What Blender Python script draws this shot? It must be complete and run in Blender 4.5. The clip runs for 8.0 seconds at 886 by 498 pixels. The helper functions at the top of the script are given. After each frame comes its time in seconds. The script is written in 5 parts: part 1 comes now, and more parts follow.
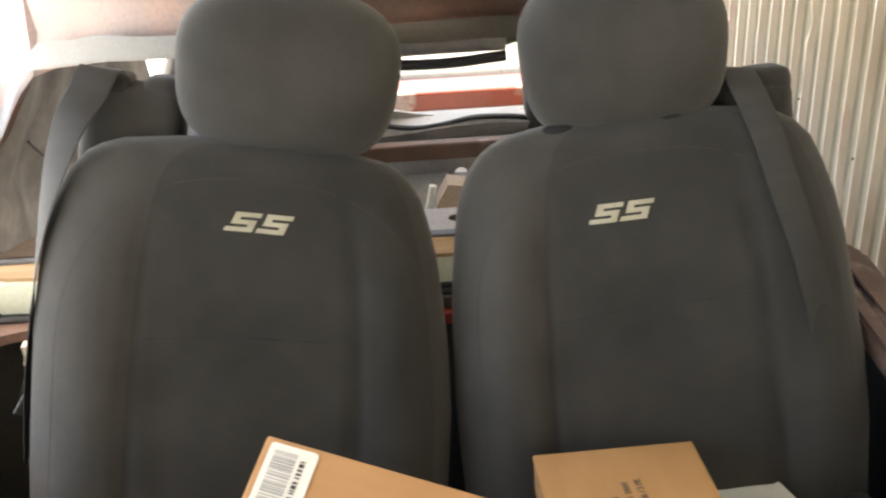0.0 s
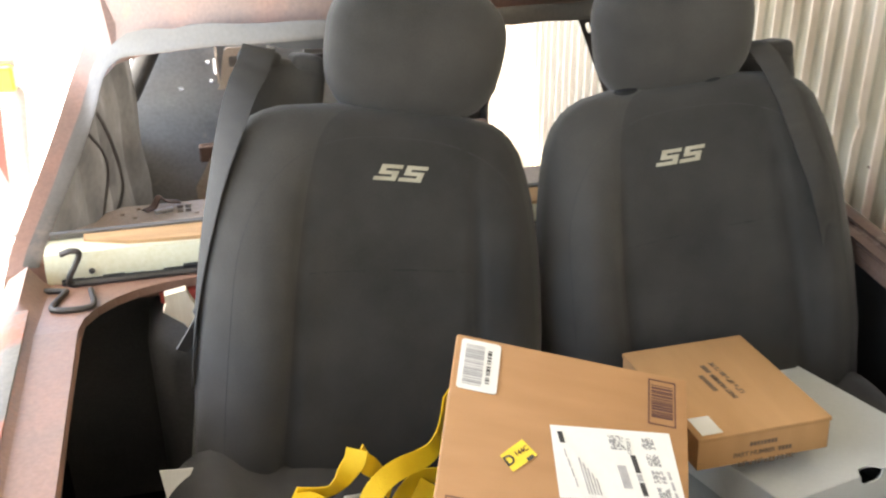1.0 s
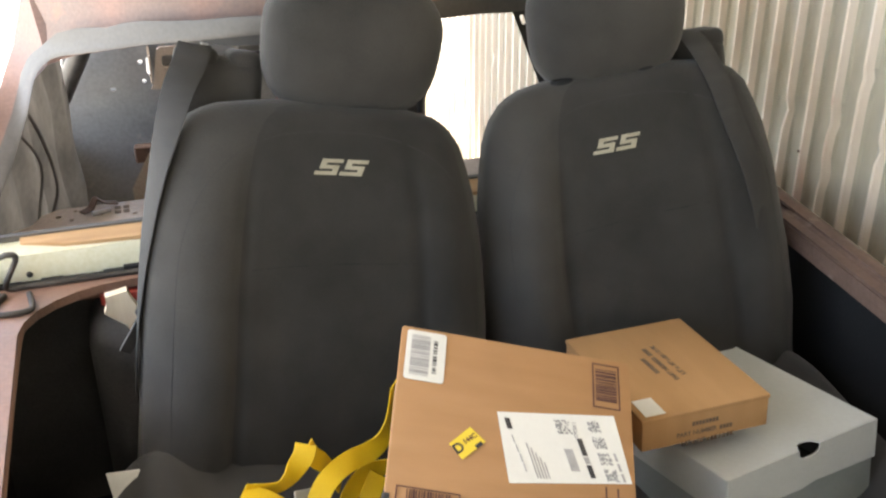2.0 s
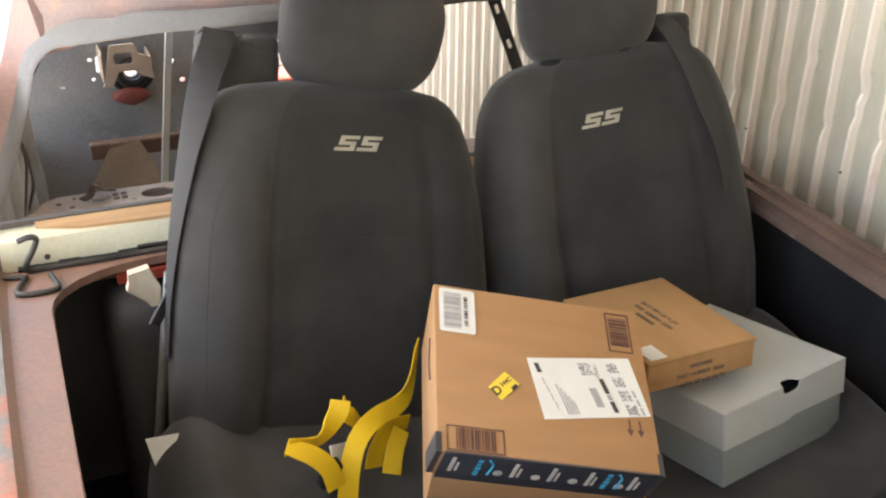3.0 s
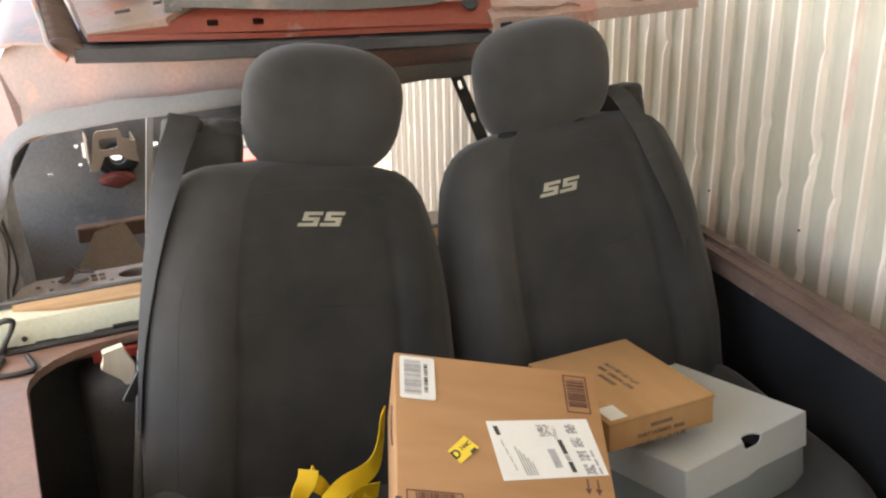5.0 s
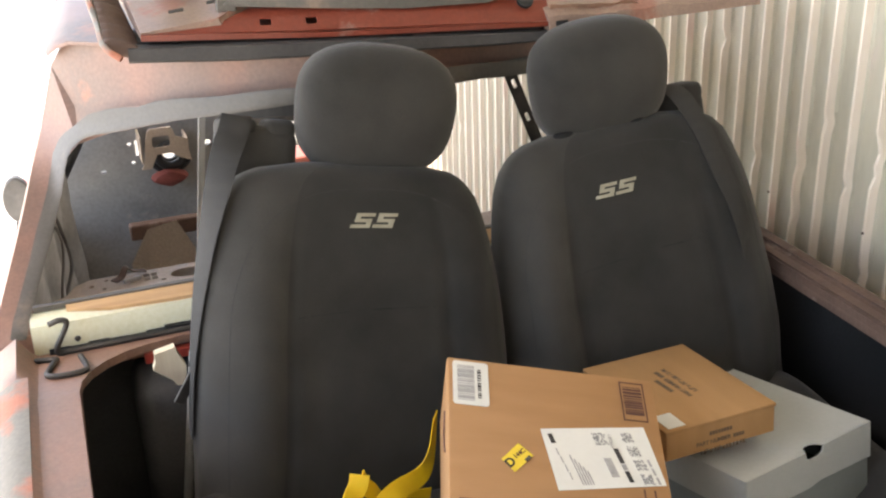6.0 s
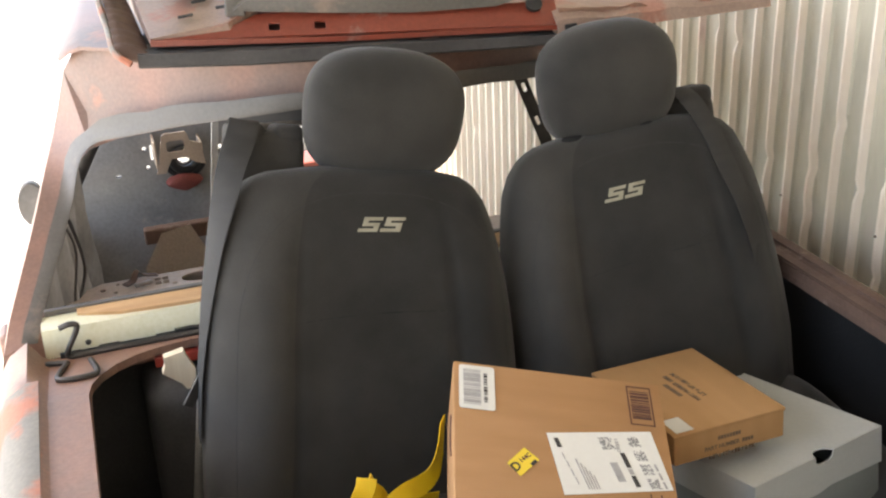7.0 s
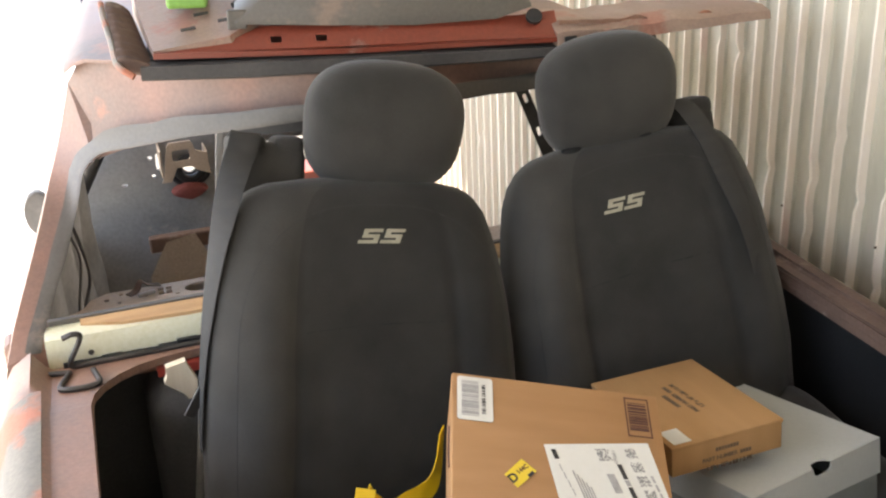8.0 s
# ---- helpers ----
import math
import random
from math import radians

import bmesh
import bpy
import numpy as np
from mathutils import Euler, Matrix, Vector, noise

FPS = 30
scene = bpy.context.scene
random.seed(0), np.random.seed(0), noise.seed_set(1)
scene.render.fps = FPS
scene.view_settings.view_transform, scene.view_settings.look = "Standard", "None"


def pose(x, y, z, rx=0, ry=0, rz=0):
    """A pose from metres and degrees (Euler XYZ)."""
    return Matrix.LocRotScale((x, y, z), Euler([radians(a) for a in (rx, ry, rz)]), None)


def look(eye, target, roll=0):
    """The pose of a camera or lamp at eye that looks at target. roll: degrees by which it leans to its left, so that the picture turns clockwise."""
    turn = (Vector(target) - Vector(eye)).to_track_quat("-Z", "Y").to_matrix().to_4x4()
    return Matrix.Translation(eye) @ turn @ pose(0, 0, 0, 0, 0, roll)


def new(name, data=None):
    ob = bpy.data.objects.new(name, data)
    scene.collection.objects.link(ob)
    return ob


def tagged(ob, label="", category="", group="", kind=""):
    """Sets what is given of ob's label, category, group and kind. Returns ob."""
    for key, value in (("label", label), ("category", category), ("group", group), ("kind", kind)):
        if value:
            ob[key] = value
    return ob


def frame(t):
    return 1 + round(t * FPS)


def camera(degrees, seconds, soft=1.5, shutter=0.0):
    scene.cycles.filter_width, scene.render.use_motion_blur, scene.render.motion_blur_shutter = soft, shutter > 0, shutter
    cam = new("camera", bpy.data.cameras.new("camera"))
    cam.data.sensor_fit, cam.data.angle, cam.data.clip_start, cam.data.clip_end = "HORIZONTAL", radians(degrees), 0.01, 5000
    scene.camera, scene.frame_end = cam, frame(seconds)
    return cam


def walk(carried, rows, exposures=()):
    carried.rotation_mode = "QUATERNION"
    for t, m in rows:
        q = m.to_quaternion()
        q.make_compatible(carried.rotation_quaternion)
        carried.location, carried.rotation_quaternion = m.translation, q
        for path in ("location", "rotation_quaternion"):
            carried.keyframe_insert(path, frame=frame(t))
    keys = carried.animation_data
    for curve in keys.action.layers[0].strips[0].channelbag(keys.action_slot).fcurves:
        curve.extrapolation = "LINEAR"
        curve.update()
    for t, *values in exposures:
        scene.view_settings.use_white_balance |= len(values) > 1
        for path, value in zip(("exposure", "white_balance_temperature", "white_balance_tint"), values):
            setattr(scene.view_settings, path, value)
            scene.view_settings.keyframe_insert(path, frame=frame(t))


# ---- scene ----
cam = camera(44.7, 8.0, soft=2.2, shutter=0.4)
PATH = [
    (0, (-0.034, -1.288, 1.457), (0.011, 0.474, 0.512), -3.09),
    (0.3, (-0.111, -1.288, 1.453), (-0.041, 0.480, 0.521), -2.80),
    (0.5, (-0.205, -1.346, 1.469), (-0.060, 0.419, 0.540), -1.95),
    (0.7, (-0.313, -1.405, 1.482), (-0.049, 0.338, 0.537), -1.19),
    (0.8, (-0.366, -1.469, 1.493), (-0.068, 0.274, 0.558), -1.05),
    (0.9, (-0.419, -1.492, 1.503), (-0.069, 0.241, 0.568), -0.70),
    (1, (-0.446, -1.516, 1.516), (-0.062, 0.207, 0.576), -0.48),
    (1.5, (-0.491, -1.541, 1.538), (0.000, 0.157, 0.601), -0.04),
    (2, (-0.453, -1.525, 1.515), (0.039, 0.167, 0.568), -0.40),
    (2.2, (-0.464, -1.525, 1.506), (0.043, 0.152, 0.541), -0.41),
    (3.3, (-0.691, -1.621, 1.526), (0.029, 0.006, 0.612), 0.83),
    (3.5, (-0.673, -1.632, 1.531), (0.050, 0.003, 0.635), 0.50),
    (4, (-0.635, -1.631, 1.547), (0.089, 0.018, 0.679), -0.31),
    (5.3, (-0.616, -1.658, 1.538), (0.056, 0.041, 0.724), -1.60),
    (5.5, (-0.619, -1.644, 1.542), (0.028, 0.062, 0.722), -1.85),
    (6, (-0.614, -1.626, 1.538), (0.001, 0.090, 0.716), -2.01),
    (6.5, (-0.601, -1.631, 1.540), (-0.007, 0.093, 0.718), -2.29),
    (7, (-0.598, -1.632, 1.538), (-0.015, 0.099, 0.723), -2.52),
    (7.5, (-0.595, -1.640, 1.546), (-0.014, 0.096, 0.739), -2.70),
    (8, (-0.587, -1.642, 1.549), (-0.017, 0.098, 0.745), -2.66),
]
EXPOSURES = [(0, 3.30, 6950, 8), (1, 3.33, 6600, 8), (1.5, 3.12, 6600, 8), (2, 3.01, 6650, 8), (3.5, 2.93, 6850, 11), (8, 2.74, 6800, 10)]
walk(cam, [(t, look(eye, target, roll)) for t, eye, target, roll in PATH], EXPOSURES)

# ---- world, sun ----
world = bpy.data.worlds.new("sky")
scene.world = world
world.use_nodes = True
wn = world.node_tree.nodes
sky = wn.new("ShaderNodeTexSky")
sky.sky_type, sky.sun_disc = "NISHITA", False
sky.sun_elevation, sky.sun_rotation = radians(52), radians(-62)
sky.dust_density = 2.0
wn["Background"].inputs["Strength"].default_value = 0.15
world.node_tree.links.new(sky.outputs[0], wn["Background"].inputs[0])
sun_data = bpy.data.lights.new("sun", "SUN")
sun_data.energy, sun_data.angle, sun_data.color = 4.5, radians(0.5), (1, 0.95, 0.88)
sun = new("sun", sun_data)
sun.matrix_world = look((-7.0, 3.7, 10.0), (0, 0, 0))


# ---- materials ----
def material(name, stops, scale=8.0, rough=0.6, metal=0.0, bump=0.15, bump_scale=150.0, stretch=(1, 1, 1), spec=0.5, sheen=0.0, wear=None, wear_at=0.6, wear_scale=5.0, grain_by=0.25):
    """A surface with colour variation at two scales, fine relief and optional worn patches of another colour."""
    m = bpy.data.materials.new(name)
    m.use_nodes = True
    n, l = m.node_tree.nodes, m.node_tree.links
    bsdf = n["Principled BSDF"]
    co, mp = n.new("ShaderNodeTexCoord"), n.new("ShaderNodeMapping")
    mp.inputs["Scale"].default_value = stretch
    l.new(co.outputs["Object"], mp.inputs["Vector"])
    big, fine = n.new("ShaderNodeTexNoise"), n.new("ShaderNodeTexNoise")
    for tex, sc, det in ((big, scale, 5), (fine, bump_scale, 3)):
        l.new(mp.outputs[0], tex.inputs["Vector"])
        tex.inputs["Scale"].default_value, tex.inputs["Detail"].default_value = sc, det
    ramp = n.new("ShaderNodeValToRGB")
    for k, c in enumerate(stops):
        at = 0.3 + 0.4 * k / max(1, len(stops) - 1)
        el = ramp.color_ramp.elements[k] if k < 2 else ramp.color_ramp.elements.new(at)
        el.position, el.color = at, (*c, 1)
    if len(stops) == 1:
        ramp.color_ramp.elements[1].color = (*stops[0], 1)
    l.new(big.outputs["Fac"], ramp.inputs[0])
    col = ramp.outputs[0]
    if wear:
        patch, edge = n.new("ShaderNodeTexNoise"), n.new("ShaderNodeValToRGB")
        l.new(mp.outputs[0], patch.inputs["Vector"])
        patch.inputs["Scale"].default_value, patch.inputs["Detail"].default_value = wear_scale, 9
        patch.inputs["Roughness"].default_value = 0.62
        edge.color_ramp.elements[0].position, edge.color_ramp.elements[1].position = wear_at - 0.02, wear_at + 0.05
        l.new(patch.outputs["Fac"], edge.inputs[0])
        mix = n.new("ShaderNodeMix")
        mix.data_type = "RGBA"
        l.new(edge.outputs[0], mix.inputs["Factor"])
        l.new(col, mix.inputs["A"])
        mix.inputs["B"].default_value = (*wear, 1)
        col = mix.outputs["Result"]
    grain = n.new("ShaderNodeMix")
    grain.data_type, grain.blend_type = "RGBA", "OVERLAY"
    grain.inputs["Factor"].default_value = grain_by
    l.new(col, grain.inputs["A"])
    l.new(fine.outputs["Fac"], grain.inputs["B"])
    l.new(grain.outputs["Result"], bsdf.inputs["Base Color"])
    rr = n.new("ShaderNodeMapRange")
    rr.inputs["To Min"].default_value, rr.inputs["To Max"].default_value = max(0.02, rough - 0.12), min(1, rough + 0.12)
    l.new(big.outputs["Fac"], rr.inputs["Value"])
    l.new(rr.outputs[0], bsdf.inputs["Roughness"])
    bsdf.inputs["Metallic"].default_value = metal
    bsdf.inputs["Specular IOR Level"].default_value = spec
    if sheen:
        bsdf.inputs["Sheen Weight"].default_value = sheen
        bsdf.inputs["Sheen Roughness"].default_value = 0.5
    if bump:
        bp = n.new("ShaderNodeBump")
        bp.inputs["Strength"].default_value, bp.inputs["Distance"].default_value = bump, 0.002
        l.new(fine.outputs["Fac"], bp.inputs["Height"])
        l.new(bp.outputs[0], bsdf.inputs["Normal"])
    return m


M_CLOTH = material("charcoal_cloth", [(0.020, 0.0193, 0.0178), (0.038, 0.0366, 0.0336)], 9, 0.95, bump=0.35, bump_scale=700, spec=0.12, sheen=0.16)
M_BOLSTER = material("grey_cloth", [(0.028, 0.0268, 0.0246), (0.050, 0.0475, 0.0435)], 9, 0.95, bump=0.35, bump_scale=700, spec=0.12, sheen=0.16)
M_BELT = material("belt_webbing", [(0.027, 0.0262, 0.0252), (0.038, 0.0365, 0.0345)], 20, 0.75, bump=0.4, bump_scale=500, stretch=(1, 1, 4), spec=0.3)
M_THREAD = material("silver_thread", [(0.29, 0.27, 0.20), (0.37, 0.345, 0.265)], 60, 0.6, bump=0.5, bump_scale=900)
M_SEAM = material("seam_thread", [(0.02, 0.02, 0.02), (0.03, 0.03, 0.03)], 40, 0.9)
M_BLACK = material("black_plastic", [(0.012, 0.012, 0.013), (0.02, 0.02, 0.021)], 15, 0.55)
M_LINER = material("black_bed_coating", [(0.008, 0.0085, 0.009), (0.016, 0.016, 0.0165)], 6, 0.75, bump=0.2, bump_scale=220, spec=0.18)
M_CARD = material("cardboard", [(0.335, 0.182, 0.082), (0.380, 0.211, 0.098)], 7, 0.85, bump=0.15, bump_scale=300, stretch=(1, 6, 1), spec=0.2, grain_by=0.06)
M_CARD2 = material("pale_cardboard", [(0.335, 0.190, 0.083), (0.380, 0.219, 0.099)], 7, 0.85, bump=0.15, bump_scale=300, stretch=(6, 1, 1), spec=0.2, grain_by=0.06)
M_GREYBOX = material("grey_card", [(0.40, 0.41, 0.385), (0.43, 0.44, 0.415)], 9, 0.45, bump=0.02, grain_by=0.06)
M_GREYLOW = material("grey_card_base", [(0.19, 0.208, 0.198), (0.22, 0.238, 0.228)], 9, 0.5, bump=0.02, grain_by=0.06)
# Paler copy of the bed coating: dust plus glare put into the colour.
M_GLARELINER = material("glare_and_dust_coating", [(0.075, 0.073, 0.071), (0.115, 0.111, 0.106)], 6, 0.75, bump=0.2, bump_scale=220, spec=0.2)
M_LABEL = material("white_label", [(0.61, 0.60, 0.55), (0.67, 0.66, 0.61)], 10, 0.5, bump=0.03, grain_by=0.06)
M_INK = material("black_ink", [(0.03, 0.028, 0.027), (0.05, 0.045, 0.042)], 60, 0.7, bump=0)
M_GREYINK = material("grey_ink", [(0.30, 0.29, 0.28), (0.38, 0.37, 0.36)], 60, 0.7, bump=0)
M_SOFTINK = material("soft_brown_ink", [(0.10, 0.065, 0.04), (0.15, 0.10, 0.06)], 60, 0.8, bump=0)
M_BROWNINK = material("brown_ink", [(0.085, 0.035, 0.028), (0.12, 0.055, 0.04)], 60, 0.8, bump=0)
M_STICKER = material("yellow_sticker", [(0.72, 0.52, 0.035), (0.78, 0.58, 0.05)], 20, 0.45, bump=0.02, grain_by=0.06)
M_STRAP = material("yellow_webbing", [(0.78, 0.50, 0.01), (0.88, 0.60, 0.015)], 14, 0.5, bump=0.5, bump_scale=600, stretch=(1, 1, 1))
M_TAPE = material("dark_tape", [(0.030, 0.030, 0.036), (0.043, 0.043, 0.050)], 20, 0.35, bump=0.05)
M_BLUEINK = material("blue_ink", [(0.03, 0.30, 0.48), (0.05, 0.36, 0.55)], 40, 0.4, bump=0)
M_PALEINK = material("pale_ink", [(0.40, 0.37, 0.33), (0.55, 0.50, 0.44)], 40, 0.5, bump=0)
M_ORANGE = material("orange_paint", [(0.165, 0.036, 0.021), (0.225, 0.052, 0.030)], 4, 0.34, bump=0.1, wear=(0.28, 0.20, 0.165), wear_at=0.62, wear_scale=4.5)
M_FADED = material("faded_orange_primer", [(0.195, 0.130, 0.096), (0.270, 0.150, 0.104), (0.190, 0.148, 0.118)], 5, 0.5, bump=0.2, wear=(0.40, 0.16, 0.095), wear_at=0.58, wear_scale=5)
M_ROOF = material("greyed_orange_roof", [(0.180, 0.108, 0.080), (0.240, 0.128, 0.092), (0.158, 0.114, 0.092)], 4, 0.5, bump=0.2, wear=(0.33, 0.145, 0.09), wear_at=0.66, wear_scale=4)
M_PINKTAN = material("pinkish_tan_metal", [(0.225, 0.150, 0.115), (0.315, 0.220, 0.172)], 8, 0.55, bump=0.25, wear=(0.30, 0.140, 0.10), wear_at=0.58, wear_scale=9)
# Dark tone for the shade below the stacked panels.
M_UNDERSHADE = material("under_panel_shade", [(0.036, 0.033, 0.031), (0.062, 0.057, 0.053)], 10, 0.8, bump=0.3)
M_PRIMER = material("grey_primer", [(0.082, 0.073, 0.062), (0.118, 0.105, 0.090)], 5, 0.5, bump=0.15, wear=(0.19, 0.14, 0.11), wear_at=0.62, wear_scale=6)
M_DUSTY = material("dusty_body_filler", [(0.15, 0.137, 0.115), (0.22, 0.20, 0.168)], 6, 0.75, bump=0.2, wear=(0.36, 0.135, 0.08), wear_at=0.50, wear_scale=4)
M_CREAM = material("cream_paint", [(0.66, 0.63, 0.43), (0.74, 0.71, 0.52)], 5, 0.45, bump=0.12, wear=(0.42, 0.28, 0.16), wear_at=0.70, wear_scale=14)
M_WOOD = material("bare_wood", [(0.46, 0.27, 0.12), (0.60, 0.38, 0.19)], 5, 0.7, bump=0.4, bump_scale=120, stretch=(0.6, 14, 14))
M_PALEWOOD = material("pale_wood", [(0.70, 0.56, 0.38), (0.82, 0.69, 0.50)], 5, 0.7, bump=0.3, bump_scale=120, stretch=(14, 14, 0.6))
M_TAN = material("tan_bare_metal", [(0.40, 0.31, 0.235), (0.50, 0.40, 0.31)], 6, 0.6, bump=0.2, wear=(0.33, 0.20, 0.13), wear_at=0.64, wear_scale=12)
M_RUST = material("rusty_rail", [(0.070, 0.040, 0.028), (0.125, 0.076, 0.055)], 9, 0.8, bump=0.5, bump_scale=120, wear=(0.20, 0.15, 0.118), wear_at=0.58, wear_scale=5)
M_RED = material("red_paint", [(0.36, 0.045, 0.03), (0.45, 0.07, 0.045)], 7, 0.45, bump=0.08)
M_DULLRED = material("dull_red_paint", [(0.17, 0.040, 0.032), (0.23, 0.058, 0.045)], 7, 0.6, bump=0.15, wear=(0.12, 0.09, 0.08), wear_at=0.62, wear_scale=14)
M_DARKMETAL = material("dark_steel", [(0.05, 0.047, 0.043), (0.10, 0.09, 0.08)], 20, 0.5, metal=0.6, bump=0.3)
M_STEEL = material("bright_steel", [(0.50, 0.49, 0.46), (0.62, 0.60, 0.57)], 25, 0.3, metal=1.0, bump=0.1)
M_TUBE = material("dull_aluminium", [(0.45, 0.44, 0.41), (0.55, 0.535, 0.50)], 30, 0.45, metal=0.25, bump=0.1)
M_FADEDINK = material("faded_black_ink", [(0.25, 0.245, 0.24), (0.31, 0.305, 0.30)], 60, 0.7, bump=0)
# Black undercoat raised to grey: the haze inside the cab is in its colour.
M_FIREWALL = material("hazed_black_undercoat", [(0.20, 0.192, 0.186), (0.31, 0.298, 0.285)], 7, 0.75, bump=0.5, bump_scale=90, wear=(0.36, 0.32, 0.28), wear_at=0.62, wear_scale=8)
# Plastic made paler to carry the lens haze over the cab interior.
M_SHEET = material("hazed_grey_plastic", [(0.13, 0.118, 0.105), (0.25, 0.228, 0.204)], 11, 0.6, bump=0.4, bump_scale=60)
M_ENGINE = material("grey_insulation", [(0.20, 0.195, 0.185), (0.30, 0.285, 0.265)], 9, 0.8, bump=0.5, bump_scale=80)
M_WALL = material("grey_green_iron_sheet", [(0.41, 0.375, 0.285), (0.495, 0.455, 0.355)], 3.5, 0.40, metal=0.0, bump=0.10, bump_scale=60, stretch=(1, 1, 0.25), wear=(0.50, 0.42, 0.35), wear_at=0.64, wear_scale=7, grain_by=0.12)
# Paler crest colour carries the highlights along the ribs, besides worn patches.
M_CREST = material("highlit_worn_rib", [(0.68, 0.585, 0.475), (0.77, 0.685, 0.575)], 6, 0.5, bump=0.10, bump_scale=60, stretch=(1, 1, 0.3), wear=(0.66, 0.50, 0.42), wear_at=0.60, wear_scale=9, grain_by=0.12)
M_GALV = material("dull_galvanised_iron", [(0.24, 0.235, 0.225), (0.33, 0.32, 0.305)], 3, 0.55, bump=0.15, bump_scale=60)
M_CONCRETE = material("dusty_concrete", [(0.38, 0.37, 0.345), (0.48, 0.465, 0.435)], 1.2, 0.85, bump=0.4, bump_scale=40)
M_SAND = material("pale_dry_ground", [(0.43, 0.41, 0.375), (0.54, 0.515, 0.475)], 0.8, 0.9, bump=0.4, bump_scale=30)
M_SILVER = material("silver_car_paint", [(0.52, 0.53, 0.55), (0.58, 0.59, 0.60)], 3, 0.3, metal=0.5, bump=0)
M_GLASS = material("dark_car_glass", [(0.02, 0.022, 0.025), (0.03, 0.032, 0.035)], 3, 0.08, bump=0)
M_GREEN = material("green_plastic", [(0.16, 0.33, 0.06), (0.22, 0.40, 0.08)], 20, 0.5, bump=0.05)
M_TYRE = material("rubber", [(0.018, 0.018, 0.018), (0.03, 0.03, 0.03)], 15, 0.8)


# ---- helpers for meshes ----
def thing(name, label, category, at=None, group="", kind=""):
    ob = new(name)
    ob.empty_display_size = 0.05
    if at is not None:
        ob.matrix_world = at
    return tagged(ob, label, category, group, kind)


def part(name, bm, mat, parent=None, label="", smooth=None):
    me = bpy.data.meshes.new(name)
    bmesh.ops.recalc_face_normals(bm, faces=bm.faces)
    bm.to_mesh(me)
    bm.free()
    for m in mat if isinstance(mat, (list, tuple)) else (mat,):
        me.materials.append(m)
    if smooth is not None:
        me.shade_smooth()
        if smooth < 180:
            me.set_sharp_from_angle(angle=radians(smooth))
    ob = new(name, me)
    ob.parent = parent
    if label:
        ob["label"] = label
    return ob


def box(x0, x1, y0, y1, z0, z1, bevel=0.0, segs=2, bm=None, m=None):
    bm = bm or bmesh.new()
    made = bmesh.ops.create_cube(bm, size=1.0, matrix=Matrix.Translation(((x0 + x1) / 2, (y0 + y1) / 2, (z0 + z1) / 2)) @ Matrix.Diagonal((abs(x1 - x0), abs(y1 - y0), abs(z1 - z0), 1)))
    vs = made["verts"]
    if bevel:
        es = list({e for v in vs for e in v.link_edges})
        out = bmesh.ops.bevel(bm, geom=es, offset=bevel, segments=segs, affect="EDGES", profile=0.5)
        vs = list({v for f in out["faces"] for v in f.verts} | {v for v in vs if v.is_valid})
    if m is not None:
        bmesh.ops.transform(bm, matrix=m, verts=vs)
    return bm


def tube(points, radius, sides=8, bm=None, flat=None, closed_ends=True):
    """A round or, with flat=(width, thickness, normal), a flat strip along a smooth line of points."""
    bm = bm or bmesh.new()
    pts = [Vector(p) for p in points]
    rings = []
    for i, p in enumerate(pts):
        d = (pts[min(i + 1, len(pts) - 1)] - pts[max(i - 1, 0)]).normalized()
        side = d.orthogonal().normalized() if i == 0 else (rings_side - d * rings_side.dot(d)).normalized()
        rings_side = side
        up = d.cross(side)
        rings.append([bm.verts.new(p + radius * (math.cos(a) * side + math.sin(a) * up)) for a in [2 * math.pi * k / sides for k in range(sides)]])
    for a, b in zip(rings, rings[1:]):
        for k in range(sides):
            bm.faces.new((a[k], a[(k + 1) % sides], b[(k + 1) % sides], b[k]))
    if closed_ends:
        bm.faces.new(rings[0])
        bm.faces.new(rings[-1])
    return bm


def smooth_line(points, steps=8):
    """Catmull-Rom points through the given ones."""
    p = [Vector(v) for v in points]
    p = [2 * p[0] - p[1]] + p + [2 * p[-1] - p[-2]]
    out = []
    for i in range(1, len(p) - 2):
        for k in range(steps):
            t = k / steps
            a, b, c, d = p[i - 1:i + 3]
            out.append(0.5 * ((2 * b) + (c - a) * t + (2 * a - 5 * b + 4 * c - d) * t * t + (3 * b - a - 3 * c + d) * t ** 3))
    return out + [p[-2]]


def ribbon(points, normals, width, thick, steps=8):
    """A strap: a flat strip with thickness along a line, its face turned to the normals."""
    bm = bmesh.new()
    line, ns = smooth_line(points, steps), smooth_line(normals, steps)
    rings = []
    for i, p in enumerate(line):
        d = (line[min(i + 1, len(line) - 1)] - line[max(i - 1, 0)]).normalized()
        nn = (ns[i] - d * ns[i].dot(d)).normalized()
        s = d.cross(nn)
        rings.append([bm.verts.new(p + s * a * width / 2 + nn * b * thick / 2) for a, b in ((-1, -0.6), (-0.96, -1), (0.96, -1), (1, -0.6), (1, 0.6), (0.96, 1), (-0.96, 1), (-1, 0.6))])
    for a, b in zip(rings, rings[1:]):
        for k in range(8):
            bm.faces.new((a[k], a[(k + 1) % 8], b[(k + 1) % 8], b[k]))
    bm.faces.new(rings[0])
    bm.faces.new(rings[-1])
    return bm


